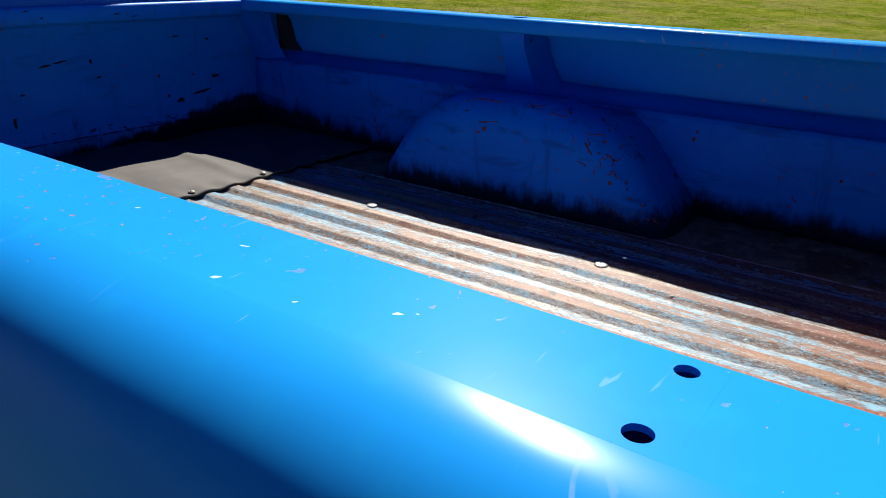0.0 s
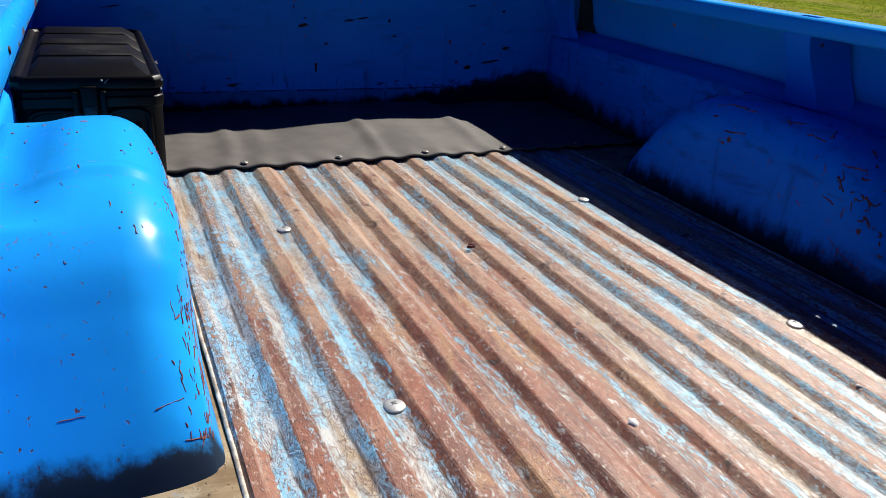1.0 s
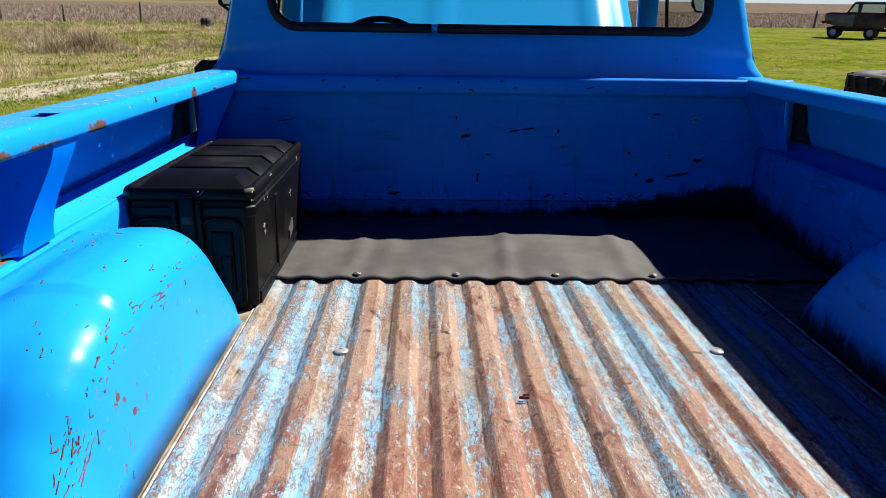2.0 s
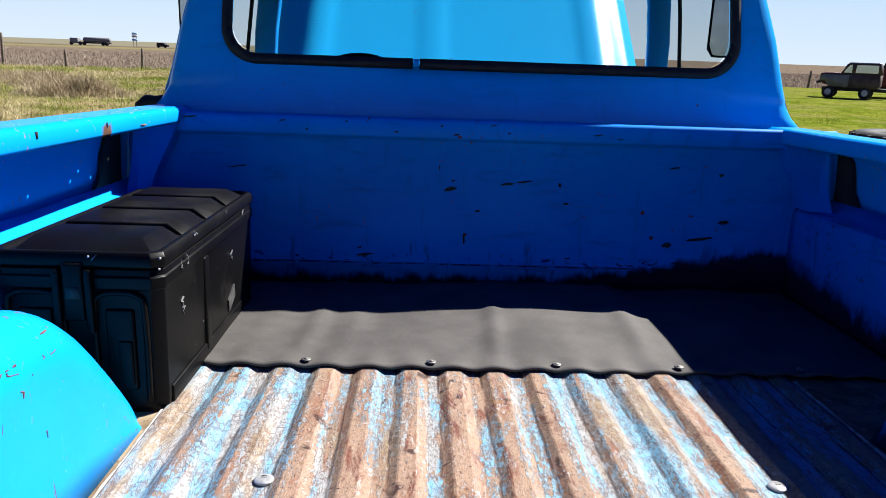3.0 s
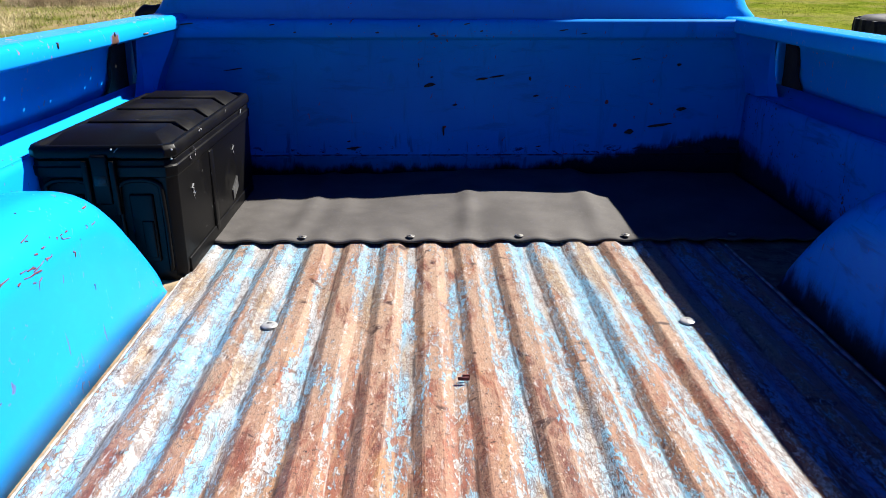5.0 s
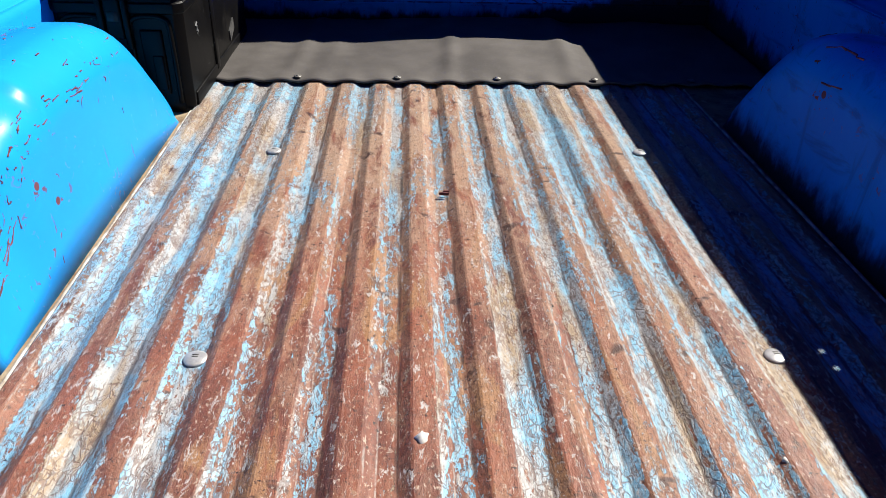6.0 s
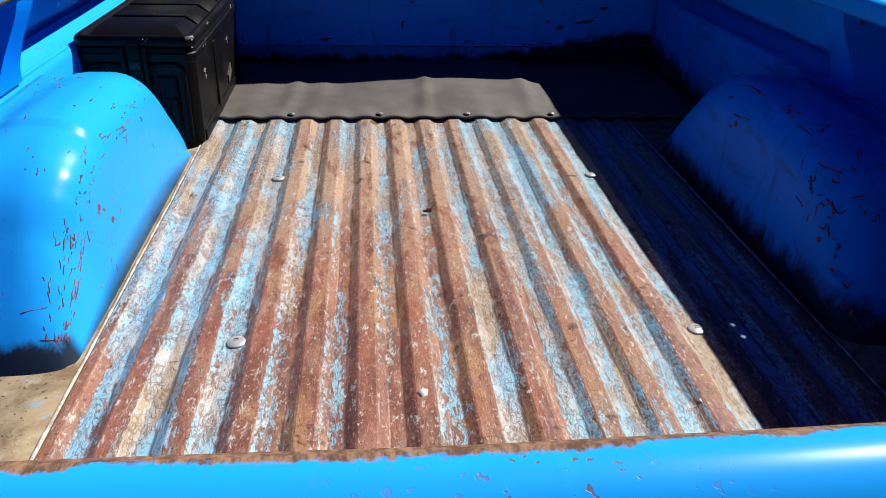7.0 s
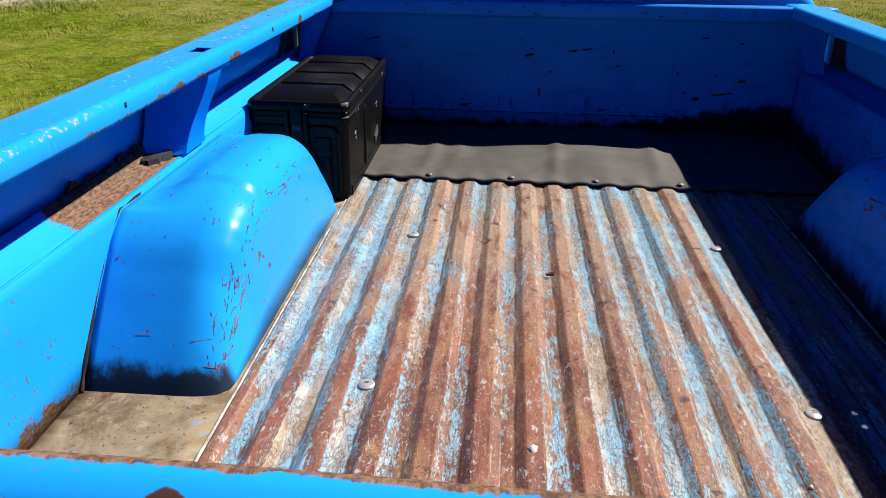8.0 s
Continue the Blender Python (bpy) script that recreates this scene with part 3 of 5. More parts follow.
def build_backdrop():
    ring = [(3900 * math.cos(a), 3900 * math.sin(a)) for a in span(0, 2 * math.pi, 96)[:-1]]
    ob = part("backdrop", grid([[(x, y, z) for x, y in ring] for z in (-5, 520)], True), hazy_sky())
    tagged(ob, "pale hazy blue sky low over the horizon", "sky", kind="structure")


def patchy(x, y, k=1.0):
    """A smooth uneven value round 0, for patches of growth."""
    return (np.sin(0.9 * k * x + 1.3 + 0.8 * np.sin(0.7 * k * y)) * np.sin(1.1 * k * y + 0.4 + np.sin(0.5 * k * x)) + 0.7 * np.sin(0.37 * k * x - 0.52 * k * y)
            + 0.5 * np.sin(2.3 * k * x + 1.9 * k * y) * np.sin(2.9 * k * y - 1.1 * k * x))


def blades(name, label, material, count, place, height, width, lean=0.5, category="grass"):
    """Many separate blades in one mesh."""
    rng = np.random.default_rng(len(name) * 7 + count)
    x, y, k = place(rng, count)
    h = rng.uniform(*height, len(x)) * k
    a = rng.uniform(0, 2 * math.pi, len(x))
    w = rng.uniform(*width, len(x))
    tilt, ta = rng.normal(0, lean, len(x)) * h, rng.uniform(0, 2 * math.pi, len(x))
    z0 = np.full(len(x), -0.03)
    v = np.empty((len(x), 3, 3))
    v[:, 0] = np.stack([x - w * np.cos(a), y - w * np.sin(a), z0], 1)
    v[:, 1] = np.stack([x + w * np.cos(a), y + w * np.sin(a), z0], 1)
    v[:, 2] = np.stack([x + tilt * np.cos(ta), y + tilt * np.sin(ta), h], 1)
    me = bpy.data.meshes.new(name)
    me.from_pydata(v.reshape(-1, 3).tolist(), [], np.arange(len(x) * 3).reshape(-1, 3).tolist())
    me.materials.append(material)
    tagged(new(name, me), label, category, kind="stuff")


def lawn(rng, count):
    far = rng.random(count) < 0.5
    r = np.where(far, rng.uniform(6, 34, count), 1.3 + 14 * rng.random(count) ** 1.4)
    a = np.where(rng.random(count) < 0.6, rng.uniform(-0.35, 1.25, count), rng.uniform(1.6, 3.4, count))
    x, y = r * np.cos(a), r * np.sin(a)
    keep = ~((np.abs(x) < 1.1) & (y < 4.2)) & (y > -3) & ~((0.215 * y - x > 8.2 + rng.normal(0, 0.2, count)) & (y - 0.62 * x > 14.0))
    x, y = x[keep], y[keep]
    k = np.clip(0.8 + 0.5 * patchy(x, y, 1.6) + 0.6 * patchy(x, y, 5.0), 0.25, 2.8)
    return x, y, k


def rough_patch(rng, count, tan):
    n = count // 30
    cx, cy = -3.0 - 42 * rng.random(n), rng.uniform(10, 46, n)
    p = patchy(cx, cy, 0.5)
    ok = (0.215 * cy - cx > 10.5) & (cy - 0.62 * cx > 17.0) & (cy - 0.15 * cx < 46) & ((p > 0.15) if tan else (p < 0.60))
    cx, cy, p = cx[ok], cy[ok], p[ok]
    k = np.clip(0.65 + 0.6 * np.abs(p), 0.4, 1.6) * rng.uniform(0.5, 1.2, len(cx))
    cx, cy, k = np.repeat(cx, 30), np.repeat(cy, 30), np.repeat(k, 30)
    return cx + rng.normal(0, 0.16, len(cx)), cy + rng.normal(0, 0.16, len(cx)), k


def weeds(rng, count):
    return rough_patch(rng, count, True)


def green_weeds(rng, count):
    return rough_patch(rng, count, False)


def brush(rng, count):
    """A few low mounds of dead stems."""
    mounds = ((-10.3, 20.9, 1.5, 1.0), (-12.6, 24.6, 1.3, 0.8), (-15.4, 27.5, 1.9, 0.9), (-20.5, 28.5, 2.2, 0.8), (-7.8, 23.4, 0.9, 0.6))
    pick = rng.choice(len(mounds), count, p=(0.34, 0.18, 0.2, 0.2, 0.08))
    m = np.array(mounds)[pick]
    dx, dy = rng.normal(0, 1, count), rng.normal(0, 0.8, count)
    return m[:, 0] + dx * m[:, 2] * 0.6, m[:, 1] + dy * m[:, 2] * 0.6, m[:, 3] * np.exp(-0.35 * (dx * dx + dy * dy)) * np.clip(0.7 + 0.5 * patchy(m[:, 0] + dx, m[:, 1] + dy, 2.2), 0.15, 1.5)


def field(rng, count):
    x = rng.uniform(-75, 80, count)
    row = np.round((46 + 66 * rng.random(count) ** 1.4) / 0.76) * 0.76
    return x, row + 0.15 * x + rng.normal(0, 0.12, count), np.where(rng.random(count) < 0.4, 1.0, 0.45)


def verge(rng, count):
    """Tufts on the edge of the dirt track."""
    n = count // 40
    y = rng.uniform(8.5, 34, n)
    x = 0.215 * y - np.where(rng.random(n) < 0.55, rng.normal(8.4, 0.16, n), rng.normal(9.3, 0.4, n))
    x, y = np.repeat(x, 40), np.repeat(y, 40)
    return x + rng.normal(0, 0.12, len(x)), y + rng.normal(0, 0.12, len(x)), np.ones(len(x))


def build_clods():
    rng = random.Random(17)
    bm = bmesh.new()
    for i in range(900):
        y = rng.uniform(8.5, 30)
        x = 0.215 * y - rng.uniform(8.5, 10.1)
        r = rng.uniform(0.012, 0.04)
        vs = [bm.verts.new((x + r * math.cos(a) * rng.uniform(0.6, 1.2), y + r * math.sin(a) * rng.uniform(0.6, 1.2), 0.0)) for a in (0.2, 1.5, 2.6, 3.9, 5.2)]
        top = bm.verts.new((x + rng.uniform(-0.3, 0.3) * r, y, r * rng.uniform(0.25, 0.5) + 0.012))
        for a, b in zip(vs, vs[1:] + vs[:1]):
            bm.faces.new((a, b, top))
    ob = part("dirt_clods", bm, CLOD, None, "", False)
    tagged(ob, "small brown clods strewn over the pale dirt track", "clods", kind="stuff")


# ---- the pickup's bed ----
Y0, Y1 = -1.412, 1.012          # tailgate and front wall


def build_floor(truck):
    prof = [(-0.612, 0.004)]
    for k in range(-7, 8):
        s = -0.0235 + RIB * k
        for dx, h in ((-0.0135, 0.0), (-0.0105, 0.0010), (0.0020, 0.0086), (0.0055, 0.0098), (0.0185, 0.0101), (0.0315, 0.0098), (0.0350, 0.0086), (0.0475, 0.0010), (0.0505, 0.0)):
            x = s + dx
            if -0.607 < x < 0.607:
                prof.append((x, h))
    prof.append((0.612, 0.004))
    rows = []
    for y in span(Y0 - 0.01, Y1 + 0.01, 110):
        rows.append([(x, y, F + h + bent((x, y, 0), 0.0035, 2.2) + bent((x, y, 3), 0.0012, 9)) for x, h in prof])
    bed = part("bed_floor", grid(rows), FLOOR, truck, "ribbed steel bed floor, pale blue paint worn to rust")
    sharp(bed, 12)
    solid(bed, 0.002, -1)
    for s in (-1, 1):
        rows = [[(s * x, y, F + 0.002 + bent((x, y, 1), 0.003)) for x in span(0.612, 0.90, 6)] for y in span(Y0 - 0.01, Y1 + 0.01, 40)]
        solid(part("side_floor", grid(rows), FLAT, truck, "flat tan bare-metal floor strip beside the ribs"), 0.002, -1)
        rows = [[(s * (0.613 + dx + bent((0, y, 5), 0.002, 11)), y, F + 0.004 + h) for dx, h in ((-0.0035, 0), (-0.0012, 0.003 + 0.0015 * noise.noise(Vector((0, y * 60, s)))), (0.0012, 0.003), (0.0035, 0))] for y in span(Y0, 0.40, 160)]
        part("seam", grid(rows), SEAM, truck, "cracked pale sealer along the floor seam")
    return bed


def build_bolts(bed):
    rng = random.Random(3)
    for x, y, r in ((-0.389, 0.0, 0.0165), (0.388, 0.002, 0.0165), (-0.389, -0.670, 0.0175), (0.390, -0.674, 0.0175), (-0.39, -1.30, 0.0165), (0.39, -1.30, 0.0165)):
        r *= 0.9
        prof = [(r, -0.002), (r, 0.0015)] + [(r * math.cos(a), 0.0012 + 0.0036 * math.sin(a)) for a in span(0.2, 1.45, 5)]
        bolt = part("bolt", turned(prof, (x, y, F + 0.002), sides=20), STEEL, bed, "domed steel carriage bolt")
        for i in range(2):
            a = rng.uniform(0, 3)
            part("bolt_mark", box(x - 0.004, x + 0.004, y - 0.0008 + 0.004 * i, y + 0.0008 + 0.004 * i, F + 0.0062, F + 0.0070), TYRE, bolt)


def floor_height(x):
    d = (x + 0.0235) % RIB
    return 0.0112 if 0.005 < d < 0.036 else 0.0 if d > 0.046 else 0.005


MARK = (-0.042, -0.207)


def build_droppings(truck):
    rng = random.Random(8)
    # The spot at x 0.53 is a sun fleck modelled as a white splat.
    spots = [(-0.094, -0.823, 0.011), (0.53, 0.52, 0.004), (0.07, 0.25, 0.003), (0.32, -0.86, 0.005)]
    for x, y, r in spots:
        ring, top = [], []
        for k in range(12):
            a = 2 * math.pi * k / 12
            q = r * rng.uniform(0.7, 1.25)
            ring.append((x + q * math.cos(a), y + 1.3 * q * math.sin(a), F + 0.0005))
            top.append((x + 0.6 * q * math.cos(a), y + 0.78 * q * math.sin(a), F + floor_height(x) + 0.002))
        ob = part("dried_dropping", grid([ring, top], True, True), CHALK)
        tagged(ob, "small white spot on the bed floor, dried splat and sun fleck alike", "dropping", "splats on the floor")
        rake(ob)
    marks = [(0.0, 0.0, 0.020, 0.0026), (0.004, 0.008, 0.014, 0.0018)]
    for dx, dy, w, h in marks:
        x, y = MARK[0] + dx, MARK[1] + dy
        ring = [(x + w / 2 * math.cos(a) * rng.uniform(0.8, 1.1), y + h / 2 * math.sin(a) * rng.uniform(0.7, 1.2), F + 0.0119) for a in span(0, 2 * math.pi, 12)[:-1]]
        rake(part("dark_scuff", grid([ring, [(p[0], p[1], F + 0.006) for p in ring]], True, True), SCRATCH, truck, "dark scuff across one rib", False))
    for x, y in ((-0.139, -0.879), (-0.46, 0.18), (0.10, -0.56)):
        rake(part("drain_hole", turned([(0.0045, -0.002), (0.0042, 0.0006)], (x, y, F + 0.0005 + floor_height(x)), sides=10), TYRE, truck, "small dark hole through the floor"))


ARCH = [(-0.742, 0.0), (-0.722, 0.034), (-0.694, 0.072), (-0.655, 0.122), (-0.614, 0.173), (-0.565, 0.226), (-0.50, 0.263), (-0.40, 0.286), (-0.27, 0.292),
        (-0.13, 0.289), (-0.03, 0.268), (0.05, 0.215), (0.115, 0.145), (0.158, 0.070), (0.186, 0.0)]


def build_well(truck, s):
    """A pressed wheel arch against the side panel: s is -1 or 1."""
    arch = curve_through(ARCH, 10)
    mid = Vector((-0.275, 0.06))
    rows = []
    def ring(x, inset):
        row = []
        for i, p in enumerate(arch):
            d = (arch[min(i + 1, len(arch) - 1)] - arch[max(i - 1, 0)]).normalized()
            nrm = Vector((d.y, -d.x))
            if nrm.dot(p - mid) < 0:
                nrm.negate()
            grow = 0.22 + 0.78 * smooth01(p.y / 0.2)
            bead = 0.0055 * math.exp(-((p.x + 0.395) / (0.009 if p.x < -0.395 else 0.018)) ** 2) * smooth01((0.02 - inset) / 0.02 + 0.9)
            q = p + nrm * (bead - inset * grow)
            q.y -= max(0.0, q.y - 0.256) * smooth01((x - 0.755) / 0.105)
            knock = 0.004 * math.exp(-((p.x + 0.425) / 0.022) ** 2 - ((inset - 0.03) / 0.022) ** 2)
            rear = smooth01((-0.40 - p.x) / 0.12) * smooth01(inset / 0.02) * smooth01(p.y / 0.05)
            q = q - nrm * (knock + rear * (bent((x, p.x, p.y), 0.005, 12) + bent((x, p.x, p.y + 4), 0.002, 24)))
            dent = bent((x * s, q.x, q.y), 0.005, 6) * smooth01(inset / 0.05)
            row.append((s * (x + dent), q.x, F + max(q.y, 0.0)))
        return row
    for x in span(0.885, 0.715, 8):
        rows.append(ring(x, 0.0))
    r = 0.082
    for a in span(0, math.pi / 2, 10)[1:]:
        rows.append(ring(0.717 - r * math.sin(a), r * (1 - math.cos(a))))
    side = rows[-1]
    foot = [(s * 0.623, p[1] * 0.985 - 0.004, F) for p in side]
    for f in (0.35, 0.7, 1.0):
        rows.append([tuple(p[i] + (q[i] - p[i]) * f for i in range(3)) for p, q in zip(side, foot)])
    # The right arch lies in shade, so it gets the darker paint.
    well = part("wheel_well", grid(rows), PAINT_WELL if s < 0 else PAINT_DIRTY_SHADED, truck, "rounded blue wheel arch with scratches and a black lower edge")
    solid(well, 0.002, -1)
    rng = random.Random(21 + s)
    def on_well(u, v):
        v *= 2
        u, v = min(max(u, 0), len(rows) - 1.001), min(max(v, 0), len(arch) - 1.001)
        i, j, a, b = int(u), int(v), u % 1, v % 1
        p = [Vector(rows[i + di][j + dj]) for di in (0, 1) for dj in (0, 1)]
        q = (p[0] * (1 - b) + p[1] * b) * (1 - a) + (p[2] * (1 - b) + p[3] * b) * a
        return q
    def scratch(u, v, du, dv, n, wobble, width):
        pts = []
        for k in range(n):
            pts.append(on_well(u, v))
            u += du + rng.uniform(-wobble, wobble)
            v += dv + rng.uniform(-wobble, wobble) * 2
        part("scratch", tube(pts, [0.6 * width * rng.uniform(0.4, 1.0) for _ in pts], 5), SCRATCH, well, "", False)
    if s > 0:
        for k in range(16):
            scratch(rng.uniform(9, 17), rng.uniform(22, 50), rng.uniform(-0.5, 0.5), rng.uniform(-0.5, 0.5), rng.randint(4, 9), 0.45, 0.0040)
        for k in range(14):
            scratch(rng.uniform(14.5, 17), 6 + k * 1.6, rng.uniform(-0.25, 0.25), rng.uniform(0.0, 0.4), rng.randint(3, 6), 0.3, 0.0046)
        scratch(18.3, 26, 0.02, 0.9, 5, 0.02, 0.004)
        scratch(19.3, 10, 0.0, 1.6, 10, 0.03, 0.0018)
    else:
        for k in range(85):
            scratch(min(rng.gauss(15.6, 1.9), 17.6), rng.uniform(6, 23), rng.uniform(-0.1, 0.1), rng.choice((-0.3, 0.3)) * rng.uniform(0.6, 1.2), rng.randint(3, 6), 0.1, rng.uniform(0.0012, 0.0026))
        scratch(4.0, 11.5, 0.35, 0.0, 5, 0.05, 0.0016)
        scratch(9.5, 11.0, 0.5, 0.1, 7, 0.05, 0.0016)
        scratch(12.0, 7.0, 0.5, 0.0, 8, 0.05, 0.0018)
        for k in range(40):
            scratch(rng.uniform(0, 19), rng.uniform(20, 62), 0.05, rng.uniform(-0.3, 0.3), rng.randint(2, 4), 0.1, rng.uniform(0.0016, 0.0030))
        for k in range(55):
            scratch(rng.gauss(15.8, 1.2), rng.uniform(18, 48), rng.uniform(-0.12, 0.12), rng.uniform(-0.35, 0.35), rng.randint(2, 5), 0.14, rng.uniform(0.0018, 0.0034))
    if s < 0:
        edge = [(s * 0.881, p.x - 0.004, F + min(p.y, 0.256) + 0.003) for p in arch[:68]]
        part("rusty_seam", tube(edge, [0.003 + 0.006 * abs(noise.noise(Vector(p) * 14)) for p in edge], 6), DARKRUST, well, "rusty gap along the wheel arch's seam")
    return well


RAIL = [(0.801, 1.3600), (0.798, 1.3660), (0.798, 1.3860), (0.801, 1.3930), (0.809, 1.3985), (0.878, 1.3985), (0.893, 1.3972), (0.906, 1.3940), (0.920, 1.3875), (0.934, 1.3750), (0.945, 1.3570),
        (0.960, 1.325), (0.965, 1.27), (0.972, 1.14), (0.988, 1.02), (0.994, 0.90), (0.987, 0.78), (0.966, 0.66), (0.94, 0.58)]
HOLES = [(0.820, -1.198, 0.0049), (0.868, -1.198, 0.0055), (0.848, -1.291, 0.0050), (0.853, 0.382, 0.0042), (0.825, 0.470, 0.0042), (0.824, 0.592, 0.0042), (0.828, 0.777, 0.0042), (0.843, 0.808, 0.0042), (0.824, 0.884, 0.0042), (0.841, 0.940, 0.0042)]


LIFT = {-1: 0.0145, 1: 0.0065}     # the rails over the height in the profile


HOLES_RIGHT = [(0.872, -0.419, 0.0040), (0.875, -0.455, 0.0044), (0.874, 0.033, 0.0030)]


def lifted(ob, s):
    """Raise the rail end of a bed side's part."""
    for v in ob.data.vertices:
        v.co.z += LIFT[s] * smooth01((v.co.z - 1.20) / 0.12)
    return ob


def rail_outer(z):
    """How far out a post may reach under the rolled edge at a height."""
    pts = RAIL[4:12]
    for (xa, za), (xb, zb) in zip(pts, pts[1:]):
        if zb <= z <= za and za > zb:
            return xa + (xb - xa) * (za - z) / (za - zb) - 0.010
    return 0.952


def build_side(truck, s):
    """Outer skin with its rolled top rail, the lower inner panel with its ledge, and the stake posts."""
    pockets = [(-0.197, -0.145)]
    holes = HOLES if s < 0 else HOLES_RIGHT
    cuts = sorted(set(y for _, y, _ in holes))
    ys = sorted(set([round(y, 4) for y in span(Y0 + 0.03, 1.06, 60)] + [y for p in pockets for y in p] + [y + d for y in cuts for d in (-0.014, 0.014)]))
    ys = [y for y in ys if not any(abs(y - c) < 0.0139 for c in cuts)]
    x0, x1 = RAIL[4][0], RAIL[5][0]
    bm = bmesh.new()
    vs = [[bm.verts.new((s * (x + bent((s, y, z), 0.002, 2.5) * (z < 1.38)), y, z)) for x, z in RAIL] for y in ys]
    for i in range(len(ys) - 1):
        ym = 0.5 * (ys[i] + ys[i + 1])
        for j in range(len(RAIL) - 1):
            if j == 4 and any(a < ym < b for a, b in pockets):
                for a, b in ((vs[i][4], vs[i + 1][4]), (vs[i + 1][5], vs[i][5])):
                    k = 0.815 if a in vs[i] and a is vs[i][4] else 0.852
                    bm.faces.new((a, b, bm.verts.new((s * k, b.co.y, 1.3985)), bm.verts.new((s * k, a.co.y, 1.3985))))
                continue
            if j == 4 and any(abs(ym - c) < 0.014 for c in cuts):
                continue
            bm.faces.new((vs[i][j], vs[i + 1][j], vs[i + 1][j + 1], vs[i][j + 1]))
    for c in cuts:
        row = [h for h in holes if h[1] == c]
        edges = [x0, x1] if len(row) == 1 else [x0, 0.8435, x1]
        for (hx, hy, hr), a0, a1 in zip(row, edges, edges[1:]):
            ring, out = [], []
            for k in range(24):
                a = 2 * math.pi * k / 24 + math.pi / 4
                q, d = math.cos(a), math.sin(a)
                m = max(abs(q), abs(d))
                ring.append(bm.verts.new((s * (hx + hr * q), hy + hr * d, 1.3985)))
                out.append(bm.verts.new((s * ((a0 + a1) / 2 + (a1 - a0) / 2 * q / m), hy + 0.014 * d / m, 1.3985)))
            for k in range(24):
                j = (k + 1) % 24
                bm.faces.new((ring[k], ring[j], out[j], out[k]))
    bmesh.ops.remove_doubles(bm, verts=bm.verts, dist=1e-5)
    bmesh.ops.recalc_face_normals(bm, faces=bm.faces)
    skin = part("bed_side", bm, PAINT_RAIL, truck, "blue steel bed side with rolled top rail and stake holes")
    for p in skin.data.polygons:
        p.use_smooth = any(abs(skin.data.vertices[v].co.z - 1.3985) > 1e-4 for v in p.vertices)
    lifted(skin, s)
    solid(skin, 0.003, 0)
    # lower inner panel and ledge
    prof = [(0.884, F - 0.01), (0.881, F + 0.06), (0.877, F + 0.18), (0.877, F + 0.25), (0.880, F + 0.263), (0.888, F + 0.268), (0.902, F + 0.266), (0.908, F + 0.272), (0.94, F + 0.276), (0.952, F + 0.30)]
    lower = [[(s * (x + bent((s, y, z), 0.004, 2.0)), y, z) for x, z in prof[:6]] for y in span(Y0 + 0.02, Y1 + 0.01, 50)]
    if s < 0:
        panel = part("inner_panel", grid(lower), PAINT_PANEL, truck, "blue inner side panel rusting along the floor")
    else:
        panel = part("inner_panel", grid(lower), PAINT_DIRTY_SHADED, truck, "blue inner side panel black with dirt and painted shade along the floor")
    solid(panel, 0.002, 0)
    upper = [[(s * x, y, z + bent((s, y, x), 0.003, 5)) for x, z in prof[5:]] for y in span(Y0 + 0.02, Y1 + 0.01, 50)]
    solid(part("ledge", grid(upper), PAINT_LEDGE if s < 0 else PAINT, truck, "blue ledge, rusted brown above the wheel arch" if s < 0 else "blue ledge"), 0.002, 0)
    for yc, half, reach in ((-0.165, 0.045, 0.952), (0.988, 0.040, 0.915), (-1.262, 0.075, 0.952)):
        rows = []
        for z in span(1.394, F + 0.272, 14):
            t = (1.394 - z) / (1.394 - F - 0.272)
            inner = 0.803 + 0.070 * smooth01(t * 1.1 - 0.1)
            w = half - 0.012 * math.sin(math.pi * t) + 0.010 * t
            flare = 0.06 * t * t
            out = min(reach, rail_outer(z))
            mid = min(0.905, out - 0.01)
            rows.append([(s * inner, yc + w, z), (s * inner, yc - w, z), (s * mid, yc - w - 0.25 * flare, z), (s * out, yc - w - flare, z), (s * out, yc + w + 0.5 * flare, z), (s * mid, yc + w + 0.1 * flare, z)])
        bm = grid(rows, True)
        bm.faces.new([v for v in bm.verts][-6:])
        post = solid(lifted(part("stake_post", bm, PAINT, skin, "blue stake post pressed from sheet steel"), s), 0.002, -1)
        sharp(post, 40)
    if s < 0:
        for y, h in ((0.237, 0.011), (0.512, 0.009), (-0.587, 0.008)):
            part("slot", box(-0.8005, -0.7945, y - 0.0022, y + 0.0022, 1.393, 1.393 + h), TYRE, skin, "dark slot in the rail")
        part("slot", box(-0.8005, -0.7945, 0.69, 0.72, 1.383, 1.386), RUSTY, skin, "rusty crack in the rail")
    rng = random.Random(31 + s)
    if s < 0:
        low, high = [], []
        for y in span(-0.80, -0.15, 220):
            fade = smooth01((y + 0.80) / 0.12)
            low.append((s * 0.9535, y, F + 0.27))
            high.append((s * 0.9535, y, F + 0.285 + fade * (0.012 + 0.030 * abs(noise.noise(Vector((y * 16, s, 3)))) + 0.012 * noise.noise(Vector((y * 70, s, 9))))))
        part("rust_streak", grid([low, high, [(p[0] + s * 0.004, p[1], p[2] - 0.001) for p in high]]), DARKRUST, skin, "black-brown rust along the ledge", False)
    else:
        ring = [(s * 0.9512, -0.10 + 0.075 * math.cos(a) * rng.uniform(0.7, 1.1), F + 0.288 + 0.014 * math.sin(a) * rng.uniform(0.5, 1.2)) for a in span(0, 2 * math.pi, 18)[:-1]]
